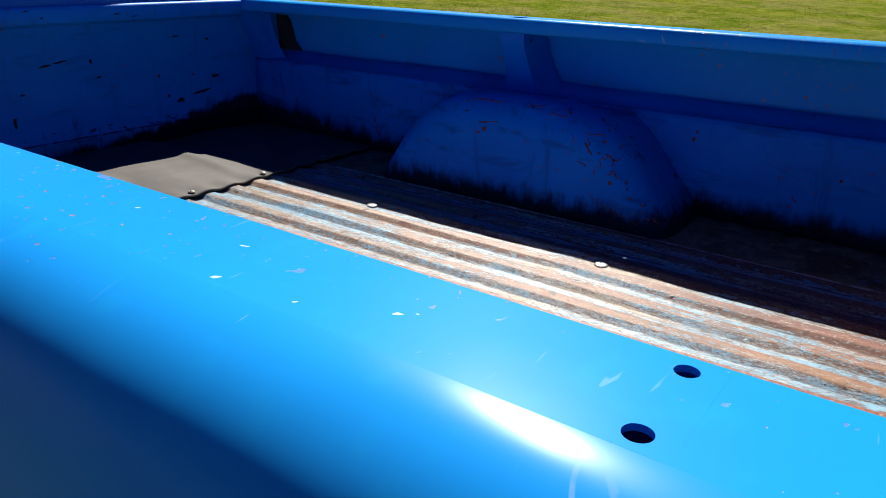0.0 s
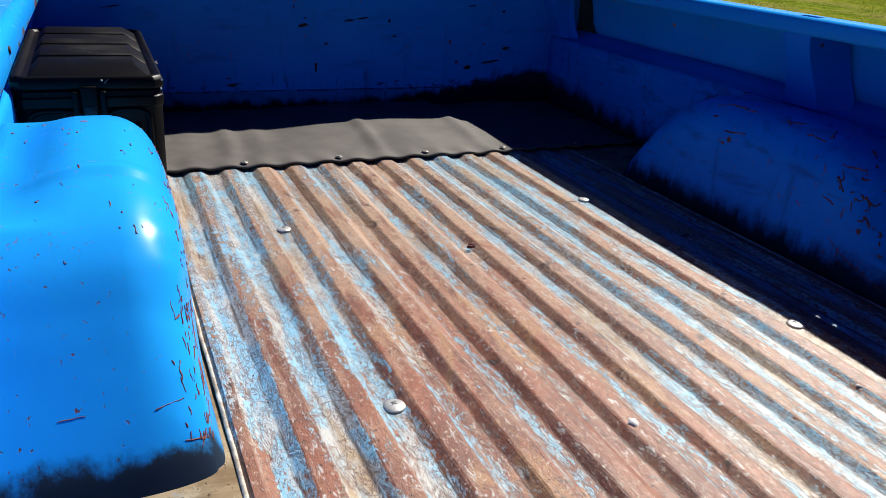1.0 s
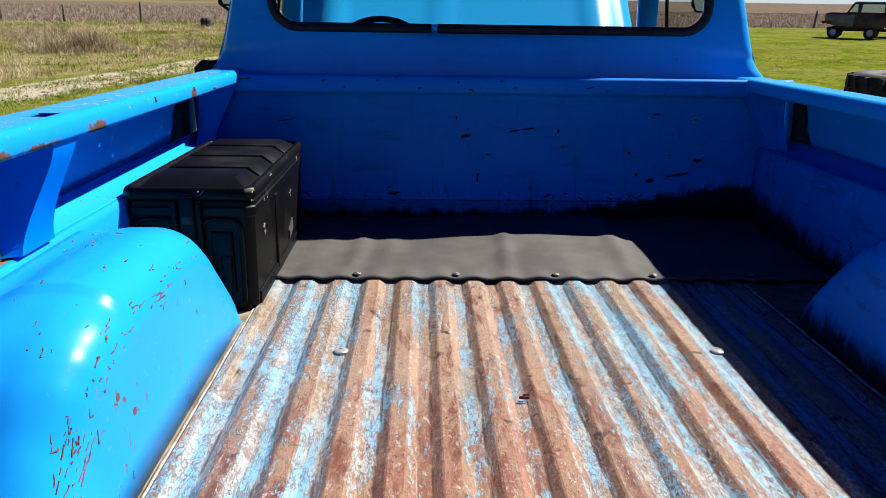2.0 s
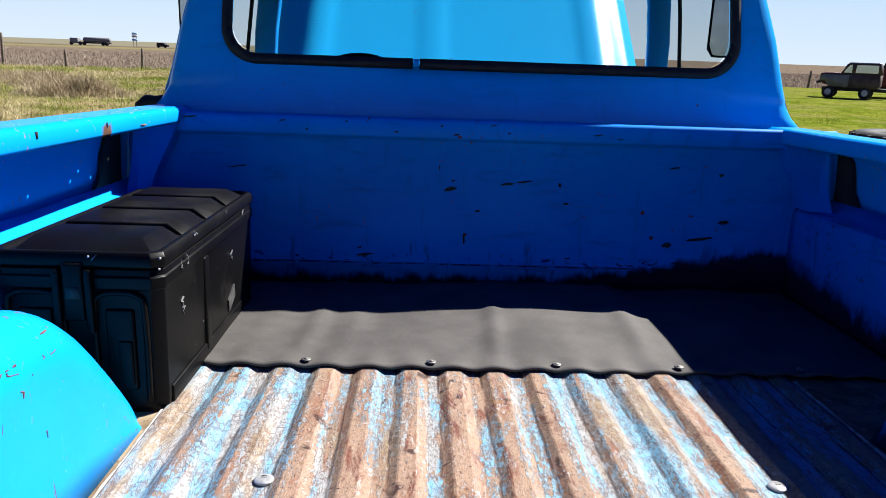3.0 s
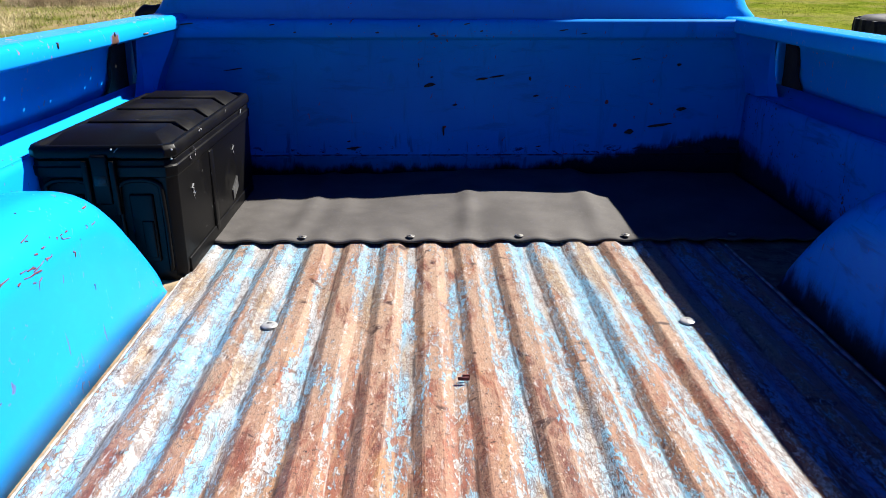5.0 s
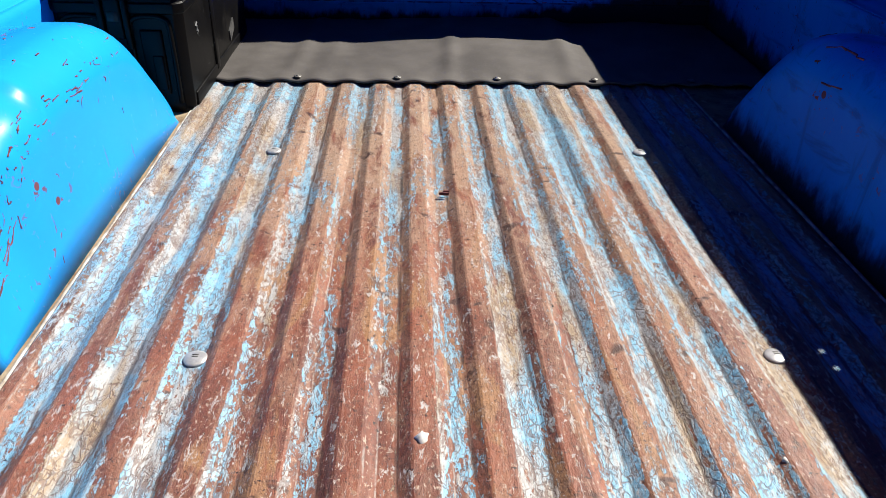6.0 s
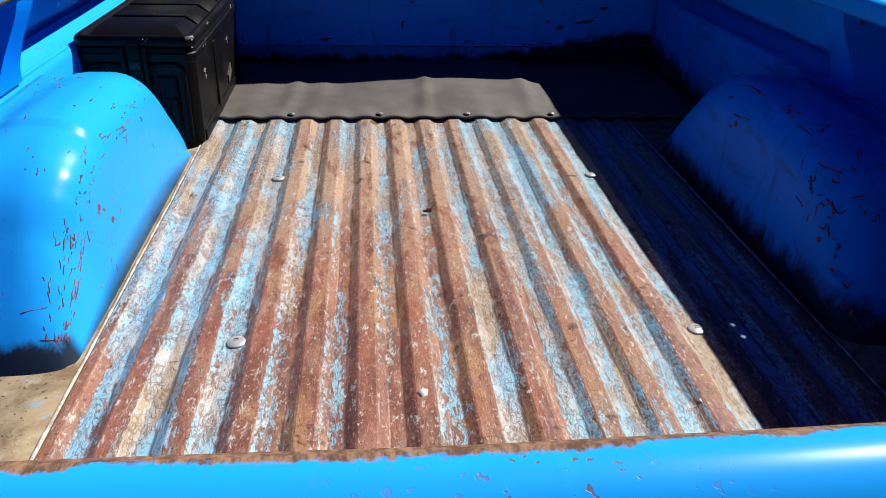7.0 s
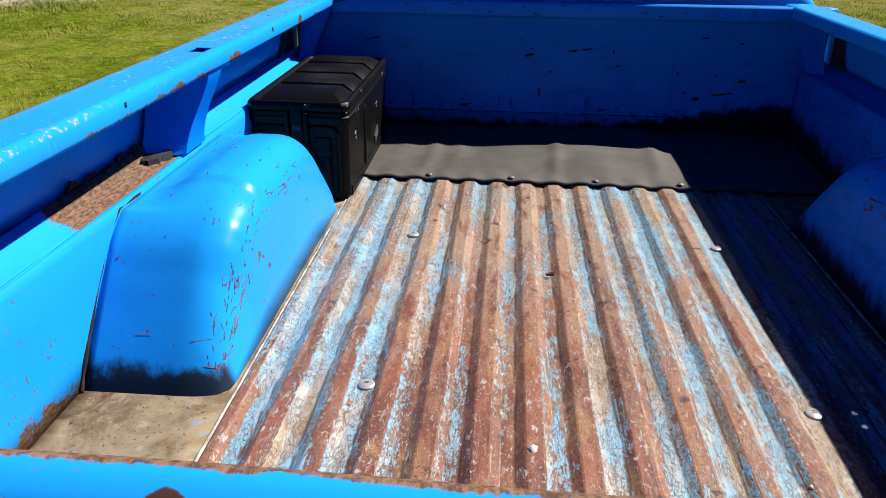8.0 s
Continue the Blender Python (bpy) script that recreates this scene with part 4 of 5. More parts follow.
        part("rust_streak", grid([ring, [(p[0] + s * 0.008, p[1], p[2]) for p in ring]], True, True), DARKRUST, skin, "black rust at the post's foot", False)
    if s < 0:
        ring = [(s * (0.925 + 0.026 * math.cos(a) * rng.uniform(0.7, 1.1)), -0.255 + 0.055 * math.sin(a) * rng.uniform(0.7, 1.15), F + 0.283) for a in span(0, 2 * math.pi, 20)[:-1]]
        part("rust_hole", grid([ring, [(p[0], p[1], p[2] - 0.014) for p in ring]], True, True), TYRE, skin, "black rusted hole at the post's foot", False)
    # Flat black patch laid on the skin just behind the front post.
    outline = [(1.375, 0.875, 0.965), (1.335, 0.86, 0.96), (1.295, 0.845, 0.955), (1.255, 0.832, 0.95), (1.222, 0.805, 0.95), (1.205, 0.755, 0.94), (1.196, 0.775, 0.93)]
    ring = [(s * 0.9515, y + (0.03 if s > 0 else 0.0) + rng.uniform(-0.012, 0.012), z) for z, y, _ in outline] + [(s * 0.9515, y, z) for z, _, y in reversed(outline)]
    part("rust_hole", grid([ring, [(p[0] + s * 0.008, p[1], p[2]) for p in ring]], True, True), TYRE, skin, "black patch on the bed side by the front post", False)
    # rear pillar that the tailgate shuts against
    soft_edges(part("rear_pillar", box(min(s * 0.775, s * 0.95), max(s * 0.775, s * 0.95), Y0 - 0.06, Y0 + 0.03, F - 0.1, 1.388), PAINT, truck, "blue rear pillar"), 0.012, 3)
    return skin


def build_front_wall(truck):
    prof = [(1.012, F - 0.02), (1.012, F + 0.070), (1.007, F + 0.076), (1.007, F + 0.082), (1.013, F + 0.088), (1.015, F + 0.2), (1.013, 1.341), (1.006, 1.347), (0.977, 1.352), (0.973, 1.357), (0.972, 1.392), (0.976, 1.399), (0.984, 1.402), (1.09, 1.394)]
    rows = [[(x, y + bent((x, z, 0), 0.004, 2.3) - 0.004 * math.exp(-((abs(x) - 0.58) / 0.02) ** 2) * (z < 1.33), z) for y, z in prof] for x in span(-0.95, 0.95, 64)]
    wall = part("bed_front_wall", grid(rows), PAINT_FRONT, truck, "blue bed front wall with scraped paint and dirty lower edge")
    solid(wall, 0.003, 0)
    rng = random.Random(12)
    marks = [(-0.086, 1.212, 0.042, 0.012), (0.118, 1.238, 0.05, 0.005), (0.07, 1.230, 0.045, 0.006), (-0.078, 1.236, 0.012, 0.004), (-0.117, 1.271, 0.004, 0.014), (-0.043, 1.075, 0.007, 0.040), (-0.009, 1.153, 0.018, 0.005), (0.531, 1.288, 0.036, 0.005),
             (0.662, 1.272, 0.014, 0.010), (-0.664, 1.259, 0.06, 0.003), (-0.317, 1.022, 0.05, 0.006), (-0.333, 1.042, 0.014, 0.005), (0.684, 1.140, 0.030, 0.012), (0.216, 1.231, 0.008, 0.012), (0.235, 1.18, 0.020, 0.005), (0.62, 1.09, 0.08, 0.010), (0.53, 1.07, 0.03, 0.014),
             (-0.534, 1.388, 0.02, 0.005), (-0.366, 1.390, 0.010, 0.004), (-0.115, 1.385, 0.010, 0.006), (-0.235, 1.367, 0.014, 0.005), (-0.47, 1.367, 0.008, 0.005), (0.303, 1.374, 0.03, 0.004), (0.064, 1.371, 0.012, 0.004), (-0.776, 1.390, 0.05, 0.004)]
    for i in range(9):
        marks.append((rng.uniform(-0.6, 0.8), rng.choice((F + 0.075, F + 0.09, 1.362, 1.385, F + 0.105)) + rng.uniform(-0.006, 0.006), rng.uniform(0.008, 0.03), rng.uniform(0.002, 0.005)))
    for x, z, w, h in marks:
        y = 0.9695 if z > 1.355 else 1.0095
        ring = [(x + w / 2 * math.cos(a) * rng.uniform(0.6, 1.1), y - 0.0012, z + h / 2 * math.sin(a) * rng.uniform(0.6, 1.2) + 0.06 * w * math.cos(a)) for a in span(0, 2 * math.pi, 10)[:-1]]
        back = [(p[0], y + 0.012, p[2]) for p in ring]
        part("paint_chip", grid([ring, back], True, True), TYRE, wall, "", False)
    return wall


def build_tailgate(truck):
    gate = thing("tailgate", (0, Y0 - 0.03, F), "", "")
    gate.parent = truck
    gate.matrix_parent_inverse = world_of(truck).inverted()
    prof = [(Y0 + 0.002, F - 0.06), (Y0 + 0.002, F + 0.2), (Y0 + 0.000, 1.37), (Y0 + 0.001, 1.388), (Y0 - 0.003, 1.398), (Y0 - 0.012, 1.404), (Y0 - 0.028, 1.405), (Y0 - 0.044, 1.398), (Y0 - 0.056, 1.384), (Y0 - 0.063, 1.362), (Y0 - 0.066, 1.33), (Y0 - 0.066, F - 0.06)]
    rows = [[(x, y + bent((x, z, 0), 0.003, 3), z + bent((x, 0, 0), 0.003, 4)) for y, z in prof] for x in span(-0.757, 0.757, 60)]
    body = part("gate_body", grid(rows, True, True), PAINT_GATE, gate, "closed blue tailgate with a rusty inner top edge")
    return gate


def build_bed():
    truck = thing("pickup_truck", (0, 0.8, 0), "old bright blue pickup truck with worn open bed and raised hood", "pickup truck")
    bed = build_floor(truck)
    build_bolts(bed)
    for s in (-1, 1):
        build_side(truck, s)
        build_well(truck, s)
    build_front_wall(truck)
    build_tailgate(truck)
    for ob in truck.children:
        rake(ob)
    return truck


# ---- the cab ----
def cab_half(z):
    pts = [(0.55, 0.95), (1.0, 0.95), (1.25, 0.95), (1.335, 0.952), (1.358, 0.936), (1.385, 0.911), (1.42, 0.894), (1.475, 0.881), (1.52, 0.872), (1.6, 0.858), (1.75, 0.82), (1.88, 0.765), (1.95, 0.70), (1.99, 0.60)]
    for (a, wa), (b, wb) in zip(pts, pts[1:]):
        if z <= b:
            return wa + (wb - wa) * (z - a) / (b - a)
    return pts[-1][1]


def cab_back(x, z):
    y = 1.125 + 0.012 * smooth01((z - 1.36) / 0.06) + 0.185 * max(0.0, (z - 1.42) / 0.58) ** 1.25
    return y + 0.07 * (min(1.0, abs(x) / cab_half(z))) ** 60 + 0.004 * math.exp(-((z - 1.42) / 0.012) ** 2)


def build_cab(truck):
    cab = thing("cab", (0, 1.7, F), "", "")
    cab.parent = truck
    cab.matrix_parent_inverse = world_of(truck).inverted()
    # back panel round the window opening
    N = 120
    wx, z0, z1, r = 0.720, 1.498, 1.86, 0.085
    def rounded(a, hx, lo, hi, rad):
        c, d = math.cos(a), math.sin(a)
        hz, zc = (hi - lo) / 2, (hi + lo) / 2
        t = min(hx / max(abs(c), 1e-6), hz / max(abs(d), 1e-6))
        x, z = c * t, d * t
        ex, ez = abs(x) - (hx - rad), abs(z) - (hz - rad)
        if ex > 0 and ez > 0:
            k = rad / max(1e-6, math.hypot(ex, ez))
            x = math.copysign(hx - rad + ex * k, x)
            z = math.copysign(hz - rad + ez * k, z)
        return x, zc + z
    def outline(a):
        c, d = math.cos(a), math.sin(a)
        lo, hi = 0.6, 1.99
        zc = (z0 + z1) / 2
        near, away = 0.0, 3.0
        for _ in range(30):
            t = 0.5 * (near + away)
            x, z = c * t, zc + d * t
            if z < lo or z > hi or abs(x) > cab_half(min(max(z, lo), hi)):
                away = t
            else:
                near = t
        return x, min(max(z, lo), hi)
    rows = []
    zc = (z0 + z1) / 2
    angles = []
    for cx, cz, a0 in ((wx - r, z1 - r, 0), (-wx + r, z1 - r, 90), (-wx + r, z0 + r, 180), (wx - r, z0 + r, 270)):
        angles += [math.atan2(cz - zc + r * math.sin(radians(a0 + d)), cx + r * math.cos(radians(a0 + d))) for d in span(0, 90, 10)]
    angles += [math.atan2(z - zc, x) for z in (z0, z1) for x in span(-wx + r, wx - r, 24)[1:-1]]
    angles += [math.atan2(z - zc, x) for x in (-wx, wx) for z in span(z0 + r, z1 - r, 8)[1:-1]]
    angles += [math.atan2(z - zc, x * cab_half(z)) for x in (-1, 1) for z in span(1.33, 1.6, 22)]
    angles = sorted(a % (2 * math.pi) for a in angles)
    N = len(angles)
    inner = [rounded(a, wx, z0, z1, r) for a in angles]
    outer = [outline(a) for a in angles]
    for f in (0.0, 0.06, 0.14, 0.25, 0.4, 0.55, 0.7, 0.82, 0.9, 0.95, 0.975, 0.99, 1.0):
        row = []
        for (ix, iz), (ox, oz) in zip(inner, outer):
            x, z = ix + (ox - ix) * f, iz + (oz - iz) * f
            row.append((x, cab_back(x, z) + 0.004 * (f == 0.0), z))
        rows.append(row)
    back = part("cab_back", grid(rows, True), PAINT_CAB, cab, "smooth blue cab back panel")
    solid(back, 0.003, 0)
    # rubber gasket, in two runs with a gap at the lower joint
    ring = [rounded(a, wx - 0.004, z0 + 0.004, z1 - 0.004, r) for a in angles]
    start = min(range(N), key=lambda k: abs(ring[k][0] + 0.188) + (10 if ring[k][1] > 1.55 else 0))
    run = [ring[(start + 1 + k) % N] for k in range(N - 1)]
    run = [(-0.179, run[0][1])] + run[1:-1] + [(-0.198, run[-1][1])]
    rows = []
    for i, (x, z) in enumerate(run):
        a, b = run[max(i - 1, 0)], run[min(i + 1, len(run) - 1)]
        d = Vector((b[0] - a[0], b[1] - a[1])).normalized()
        n2 = Vector((-d.y, d.x))
        row = []
        for o, h in ((-0.014, 0.004), (-0.012, 0.011), (0.0, 0.014), (0.012, 0.011), (0.016, 0.0), (0.014, -0.01), (-0.012, -0.01)):
            p = (x - n2.x * o, z - n2.y * o)
            row.append((p[0], cab_back(p[0], p[1]) - h, p[1]))
        rows.append(row)
    part("window_gasket", grid(rows, True, True), BLACK, cab, "black rubber rear window gasket")
    part("gasket_clip", box(-0.197, -0.180, 1.135, 1.180, 1.493, 1.513), PAINT_CAB, cab)
    pane = [rounded(a, wx - 0.015, z0 + 0.015, z1 - 0.015, r) for a in angles]
    bm = bmesh.new()
    ya, yb = cab_back(0, z0), cab_back(0, z1)
    bm.faces.new([bm.verts.new((x, ya + (yb - ya) * (z - z0) / (z1 - z0) + 0.012, z)) for x, z in pane])
    glass_ob = solid(part("rear_window", bm, GLASS, cab, "clear rear window glass", False), 0.004, 0)
    glass_ob.visible_shadow = False
    # roof, doors and pillars
    rows = []
    for y in span(1.315, 2.15, 12):
        t = (y - 1.315) / 0.835
        rise = 0.035 * math.sin(math.pi * (0.15 + 0.8 * t))
        rows.append([(x, y + 0.10 * (abs(x) / 0.72) ** 4 * (1 - 2 * t) * 0.5, 1.985 + rise - 0.06 * (abs(x) / 0.72) ** 4) for x in span(-0.72, 0.72, 16)])
    solid(part("roof", grid(rows), PAINT_CAB, cab), 0.02, -1)
    for s in (-1, 1):
        rows = [[(s * (cab_half(z) - 0.002), y, z) for z in (0.55, 0.8, 1.0, 1.2, 1.33, 1.43)] for y in span(1.25, 2.35, 8)]
        solid(part("door", grid(rows), PAINT_CAB, cab, "blue cab door"), 0.02, 0)
        rows = [[(s * (cab_half(z) - 0.004), cab_back(0, z) + 0.07 + d, z) for z in span(1.40, 1.96, 10)] for d in span(0.0, 0.16, 4)]
        solid(part("quarter_panel", grid(rows), PAINT_CAB, cab, "blue cab side behind the door window"), 0.02, 0)
        bar = [(s * 0.862, 2.34, 1.43), (s * 0.835, 2.26, 1.6), (s * 0.79, 2.17, 1.8), (s * 0.72, 2.06, 1.97)]
        rows = [[(x - 0.045, y, z), (x + 0.045, y - 0.01, z), (x + 0.05, y + 0.05, z), (x - 0.04, y + 0.06, z)] for x, y, z in bar]
        soft_edges(part("pillar", grid(rows, True, True), PAINT_CAB, cab, "slanted blue windscreen pillar"), 0.01)
        part("vent_bar", tube([(s * 0.885, 2.1, 1.43), (s * 0.835, 2.03, 1.70), (s * 0.78, 1.95, 1.9)], 0.008, 8), BLACK, cab)
        mirror = part("mirror_arm", tube([(s * 0.92, 2.05, 1.42), (s * 1.02, 2.02, 1.5), (s * 1.10, 2.0, 1.56), (s * 1.10, 2.0, 1.80), (s * 0.90, 2.1, 1.86)], 0.008, 8), BLACK, cab, "black tube mirror arm")
        cx = -1.05 if s < 0 else 0.995
        rows = []
        for d, m in ((0.0, 0.0), (0.0, 0.008), (0.025, 0.014), (0.04, 0.03)):
            pts = [rounded(a, 0.055 - (m if d else 0) + (0.0 if d else -m), 1.55, 1.84, 0.03) for a in span(0, 2 * math.pi, 28)[:-1]]
            rows.append([(cx + x, 1.99 + d + 0.005 * (z - 1.695), z) for x, z in pts])
        head = part("mirror_head", grid(rows, True, True), BLACK, mirror, "black door mirror housing")
        pts = [rounded(a, 0.047, 1.558, 1.832, 0.025) for a in span(0, 2 * math.pi, 28)[:-1]]
        part("mirror_glass", grid([[(cx + x, 1.985 + 0.005 * (z - 1.695), z) for x, z in pts], [(cx + x, 1.992 + 0.005 * (z - 1.695), z) for x, z in pts]], True, True), CHROME, mirror, "mirror glass", False)
    solid(part("cowl", grid([[(x, y, 1.40 + 0.05 * (y - 2.2)) for x in span(-0.86, 0.86, 6)] for y in span(2.2, 2.75, 4)]), PAINT_CAB, cab), 0.02, -1)
    for x0, x1 in ((-0.62, -0.05), (0.12, 0.62)):
        arc = [(x0 + (x1 - x0) * t, 2.46 - 0.03 * math.sin(math.pi * t), 1.425 + 0.035 * math.sin(math.pi * (0.1 + 0.7 * t))) for t in span(0, 1, 8)]
        wiper = part("wiper", tube(arc, 0.006, 6), BLACK, cab, "black windscreen wiper")
        part("wiper_arm", tube([(x0 + 0.1, 2.47, 1.40), (x0 + 0.3, 2.44, 1.45)], 0.005, 6), BLACK, wiper)
    soft_edges(part("dashboard", box(-0.84, 0.84, 2.05, 2.36, 1.2, 1.42), DARK, cab, "dark dashboard"), 0.03, 3)
    c = Vector((-0.40, 1.93, 1.34))
    ring = [c + Vector((0.205 * math.cos(a), -0.10 * math.sin(a), 0.17 * math.sin(a))) for a in span(0, 2 * math.pi, 40)]
    part("steering_wheel", tube(ring, 0.013, 8, False), BLACK, cab, "thin black steering wheel")
    soft_edges(part("seat_back", box(-0.78, 0.78, 1.34, 1.50, 0.75, 1.38), DARK, cab, "dark bench seat back"), 0.04, 3)
    soft_edges(part("cab_floor", box(-0.88, 0.88, 1.14, 2.5, 0.58, 0.66), DARK, cab), 0.01)
    rows = []
    for t in span(0, 1, 10):
        x, z = -0.985 + 0.085 * t, 1.350 + 0.042 * math.sin(math.pi * (0.12 + 0.62 * t)) - 0.012 * t
        rows.append([(x, 1.17, z - 0.03), (x, 1.172, z), (x + 0.003, 1.20, z + 0.006 + 0.006 * math.sin(9 * t)), (x + 0.005, 1.235, z), (x + 0.005, 1.24, z - 0.03)])
    part("fuel_filler_boot", grid(rows, True, True), BLACK, cab, "crumpled black rubber fuel filler boot")
    return cab


def build_nose(truck):
    """Front fenders, raised hood and wheels."""
    rows = []
    for t in span(0, 1, 12):
        y, z = 2.74 + 0.80 * t, 1.35 + 0.64 * t
        w = 0.96 + 0.03 * t
        row = []
        for u in span(-1, 1, 32):
            edge = 0.10 * smooth01((abs(u) - 0.74) / 0.26) ** 1.5
            crease = 0.012 * math.exp(-((u + 0.125) / 0.012) ** 2) + 0.02 * math.exp(-((abs(u) - 0.74) / 0.03) ** 2)
            row.append((u * w, y + edge * 0.4 - crease * 0.5, z - edge + crease))
        rows.append(row)
    # The hood's paint is lightened so that it looks sunlit.
    hood = part("hood", grid(rows), PAINT_HOOD, truck, "raised light blue hood, sunlight put into its colour")
    solid(hood, 0.02, 0)
    for s in (-1, 1):
        rows = [[(s * x, y, z) for x, z in ((0.70, 1.30), (0.86, 1.30), (0.95, 1.26), (0.985, 1.15), (0.985, 0.9), (0.95, 0.66))] for y in span(2.36, 4.0, 10)]
        solid(part("fender", grid(rows), PAINT_CAB, truck, "blue front fender"), 0.01, 0)
    soft_edges(part("grille", box(-0.92, 0.92, 3.94, 4.02, 0.7, 1.25), WHITE, truck, "pale front grille"), 0.02)
    soft_edges(part("frame_rails", box(-0.42, 0.42, -1.3, 3.9, 0.55, 0.72), BLACK, truck, "dark chassis frame"), 0.02)
    for y in (-0.275, 3.25):
        for s in (-1, 1):
            prof = [(0.20, -0.11), (0.34, -0.11), (0.375, -0.08), (0.385, 0), (0.375, 0.08), (0.34, 0.11), (0.20, 0.11)]
            w = part("wheel", turned(prof, (s * 0.80, y, 0.383), "x", 32), TYRE, truck, "black road wheel tyre")
            part("rim", turned([(0.20, -0.09), (0.215, 0.0), (0.20, 0.09)], (s * 0.80, y, 0.383), "x", 24), WHITE, w, "white steel rim")


# ---- things in the bed ----
def build_rubber_mat():
    mat = thing("rubber_mat", (0, 0.73, F), "worn grey-black rubber mat bolted over the bed floor", "mat")
    xs, ys = span(-0.87, 0.87, 150), span(0.412, 1.0, 36)
    rows = []
    for y in ys:
        row = []
        lift = 0.004 * smooth01((y - 0.43) / 0.2)
        bulge = 0.012 * smooth01((y - 0.46) / 0.26)
        for x in xs:
            z = F + 0.0118 + 0.003 * noise.noise(Vector((x * 5, y * 2, 0)))
            for c, w, h in ((-0.415, 0.024, 0.0075), (-0.33, 0.03, 0.004), (0.0, 0.020, 0.007), (0.13, 0.10, 0.004), (0.325, 0.025, 0.006), (-0.17, 0.09, 0.003), (0.6, 0.1, 0.008), (-0.52, 0.03, 0.003)):
                z += h * math.exp(-((x - c - 0.05 * (y - 0.4)) / w) ** 2) * smooth01((y - 0.40) / 0.16)
            wave = 0.0030 * math.cos((x + 0.0045) / RIB * 2 * math.pi) * (1 - smooth01((y - 0.412) / 0.10))
            row.append((x, y + 0.004 * noise.noise(Vector((x * 4, 0, 7))) * (y < 0.42), z + lift + wave + bulge * smooth01((x + 0.30) / 0.4) * smooth01((0.42 - x) / 0.09)))
        rows.append(row)
    sheet = solid(part("mat_sheet", grid(rows), RUBBER, mat), 0.005, 1)
    for x in (-0.393, -0.136, 0.124, 0.381, 0.64):
        y = 0.432
        part("washer", turned([(0.010, 0.0), (0.010, 0.0016), (0.005, 0.002)], (x, y, F + 0.0192), sides=16), ZINC, mat, "steel washer")
        part("screw_head", turned([(0.0048, 0.0), (0.0048, 0.0018), (0.0038, 0.0026)], (x, y, F + 0.0202), sides=6), ZINC, mat, "hex screw head")
    return mat


def build_storage_box():
    chest = thing("storage_box", (-0.735, 0.50, F), "black ribbed plastic storage box with hinged lid beside the wheel arch", "storage box")
    x0, x1, y0, y1, zb = -0.872, -0.600, 0.207, 0.872, F + 0.004
    def ring(z, grow, c=0.018):
        a, b, p, q = x0 - grow, x1 + grow, y0 - grow, y1 + grow
        return [(a + c, p, z), (b - c, p, z), (b, p + c, z), (b, q - c, z), (b - c, q, z), (a + c, q, z), (a, q - c, z), (a, p + c, z)]
    body_rows = [ring(zb, -0.004), ring(zb + 0.02, 0.0), ring(1.10, 0.002), ring(1.148, 0.003), ring(1.150, 0.006), ring(1.170, 0.007), ring(1.172, 0.004), ring(1.184, 0.004)]
    body = part("box_body", grid(body_rows, True, True), PLASTIC, chest)
    soft_edges(body, 0.003, 2)
    lid_rows = [ring(1.186, 0.004), ring(1.190, 0.008), ring(1.204, 0.008), ring(1.213, 0.003), ring(1.214, -0.004), ring(1.212, -0.008, 0.012), ring(1.206, -0.012, 0.012)]
    lid = part("box_lid", grid(lid_rows, True, True), PLASTIC, chest, "lid with raised cross panels")
    soft_edges(lid, 0.002, 2)
    n, a0, pitch = 4, y0 + 0.012, (y1 - y0 - 0.024) / 4
    for i in range(n):
        a, b = a0 + pitch * i, a0 + pitch * (i + 1) - 0.014
        front, back = (0.040 if i == 0 else 0.006), (0.03 if i == n - 1 else 0.006)
        lo = [(x0 + 0.022, a, 1.205), (x1 - 0.012, a, 1.205), (x1 - 0.012, b, 1.205), (x0 + 0.022, b, 1.205)]
        hi = [(x0 + 0.042, a + front, 1.227), (x1 - 0.044, a + front, 1.227), (x1 - 0.044, b - back, 1.227), (x0 + 0.042, b - back, 1.227)]
        soft_edges(part("lid_panel", grid([lo, hi], True, True), PLASTIC, lid), 0.003, 3)
    # the end that faces the tailgate: two arched frames, inset panels, latch
    for c, w in ((-0.808, 0.046), (-0.668, 0.042)):
        pts = curve_through([(c - w, y0 - 0.003, F + 0.03), (c - w, y0 - 0.005, 1.11), (c - w + 0.010, y0 - 0.005, 1.138), (c, y0 - 0.005, 1.144), (c + w - 0.010, y0 - 0.005, 1.138), (c + w, y0 - 0.005, 1.11), (c + w, y0 - 0.003, F + 0.03)], 5)
        part("end_rib", tube(pts, 0.0055, 8), PLASTIC, body)
        soft_edges(part("end_panel", box(c - w + 0.018, c + w - 0.018, y0 - 0.008, y0 + 0.002, F + 0.05, 1.115), PLASTIC, body), 0.004)
        soft_edges(part("end_step", box(c - 0.004, c + w - 0.022, y0 - 0.012, y0 - 0.004, F + 0.06, 1.06), PLASTIC, body), 0.003)
    for x in (-0.765, -0.712):
        soft_edges(part("latch_guard", box(x - 0.006, x + 0.006, y0 - 0.020, y0 + 0.002, 1.075, 1.186), PLASTIC, chest, "black plastic ridge beside the latch"), 0.003, 2)
    latch = part("latch", box(-0.756, -0.721, y0 - 0.016, y0 + 0.002, 1.095, 1.196), PLASTIC, chest, "black plastic latch")
    soft_edges(latch, 0.005, 2)
    part("latch_slot", box(-0.750, -0.727, y0 - 0.0175, y0 - 0.014, 1.135, 1.155), TYRE, latch)
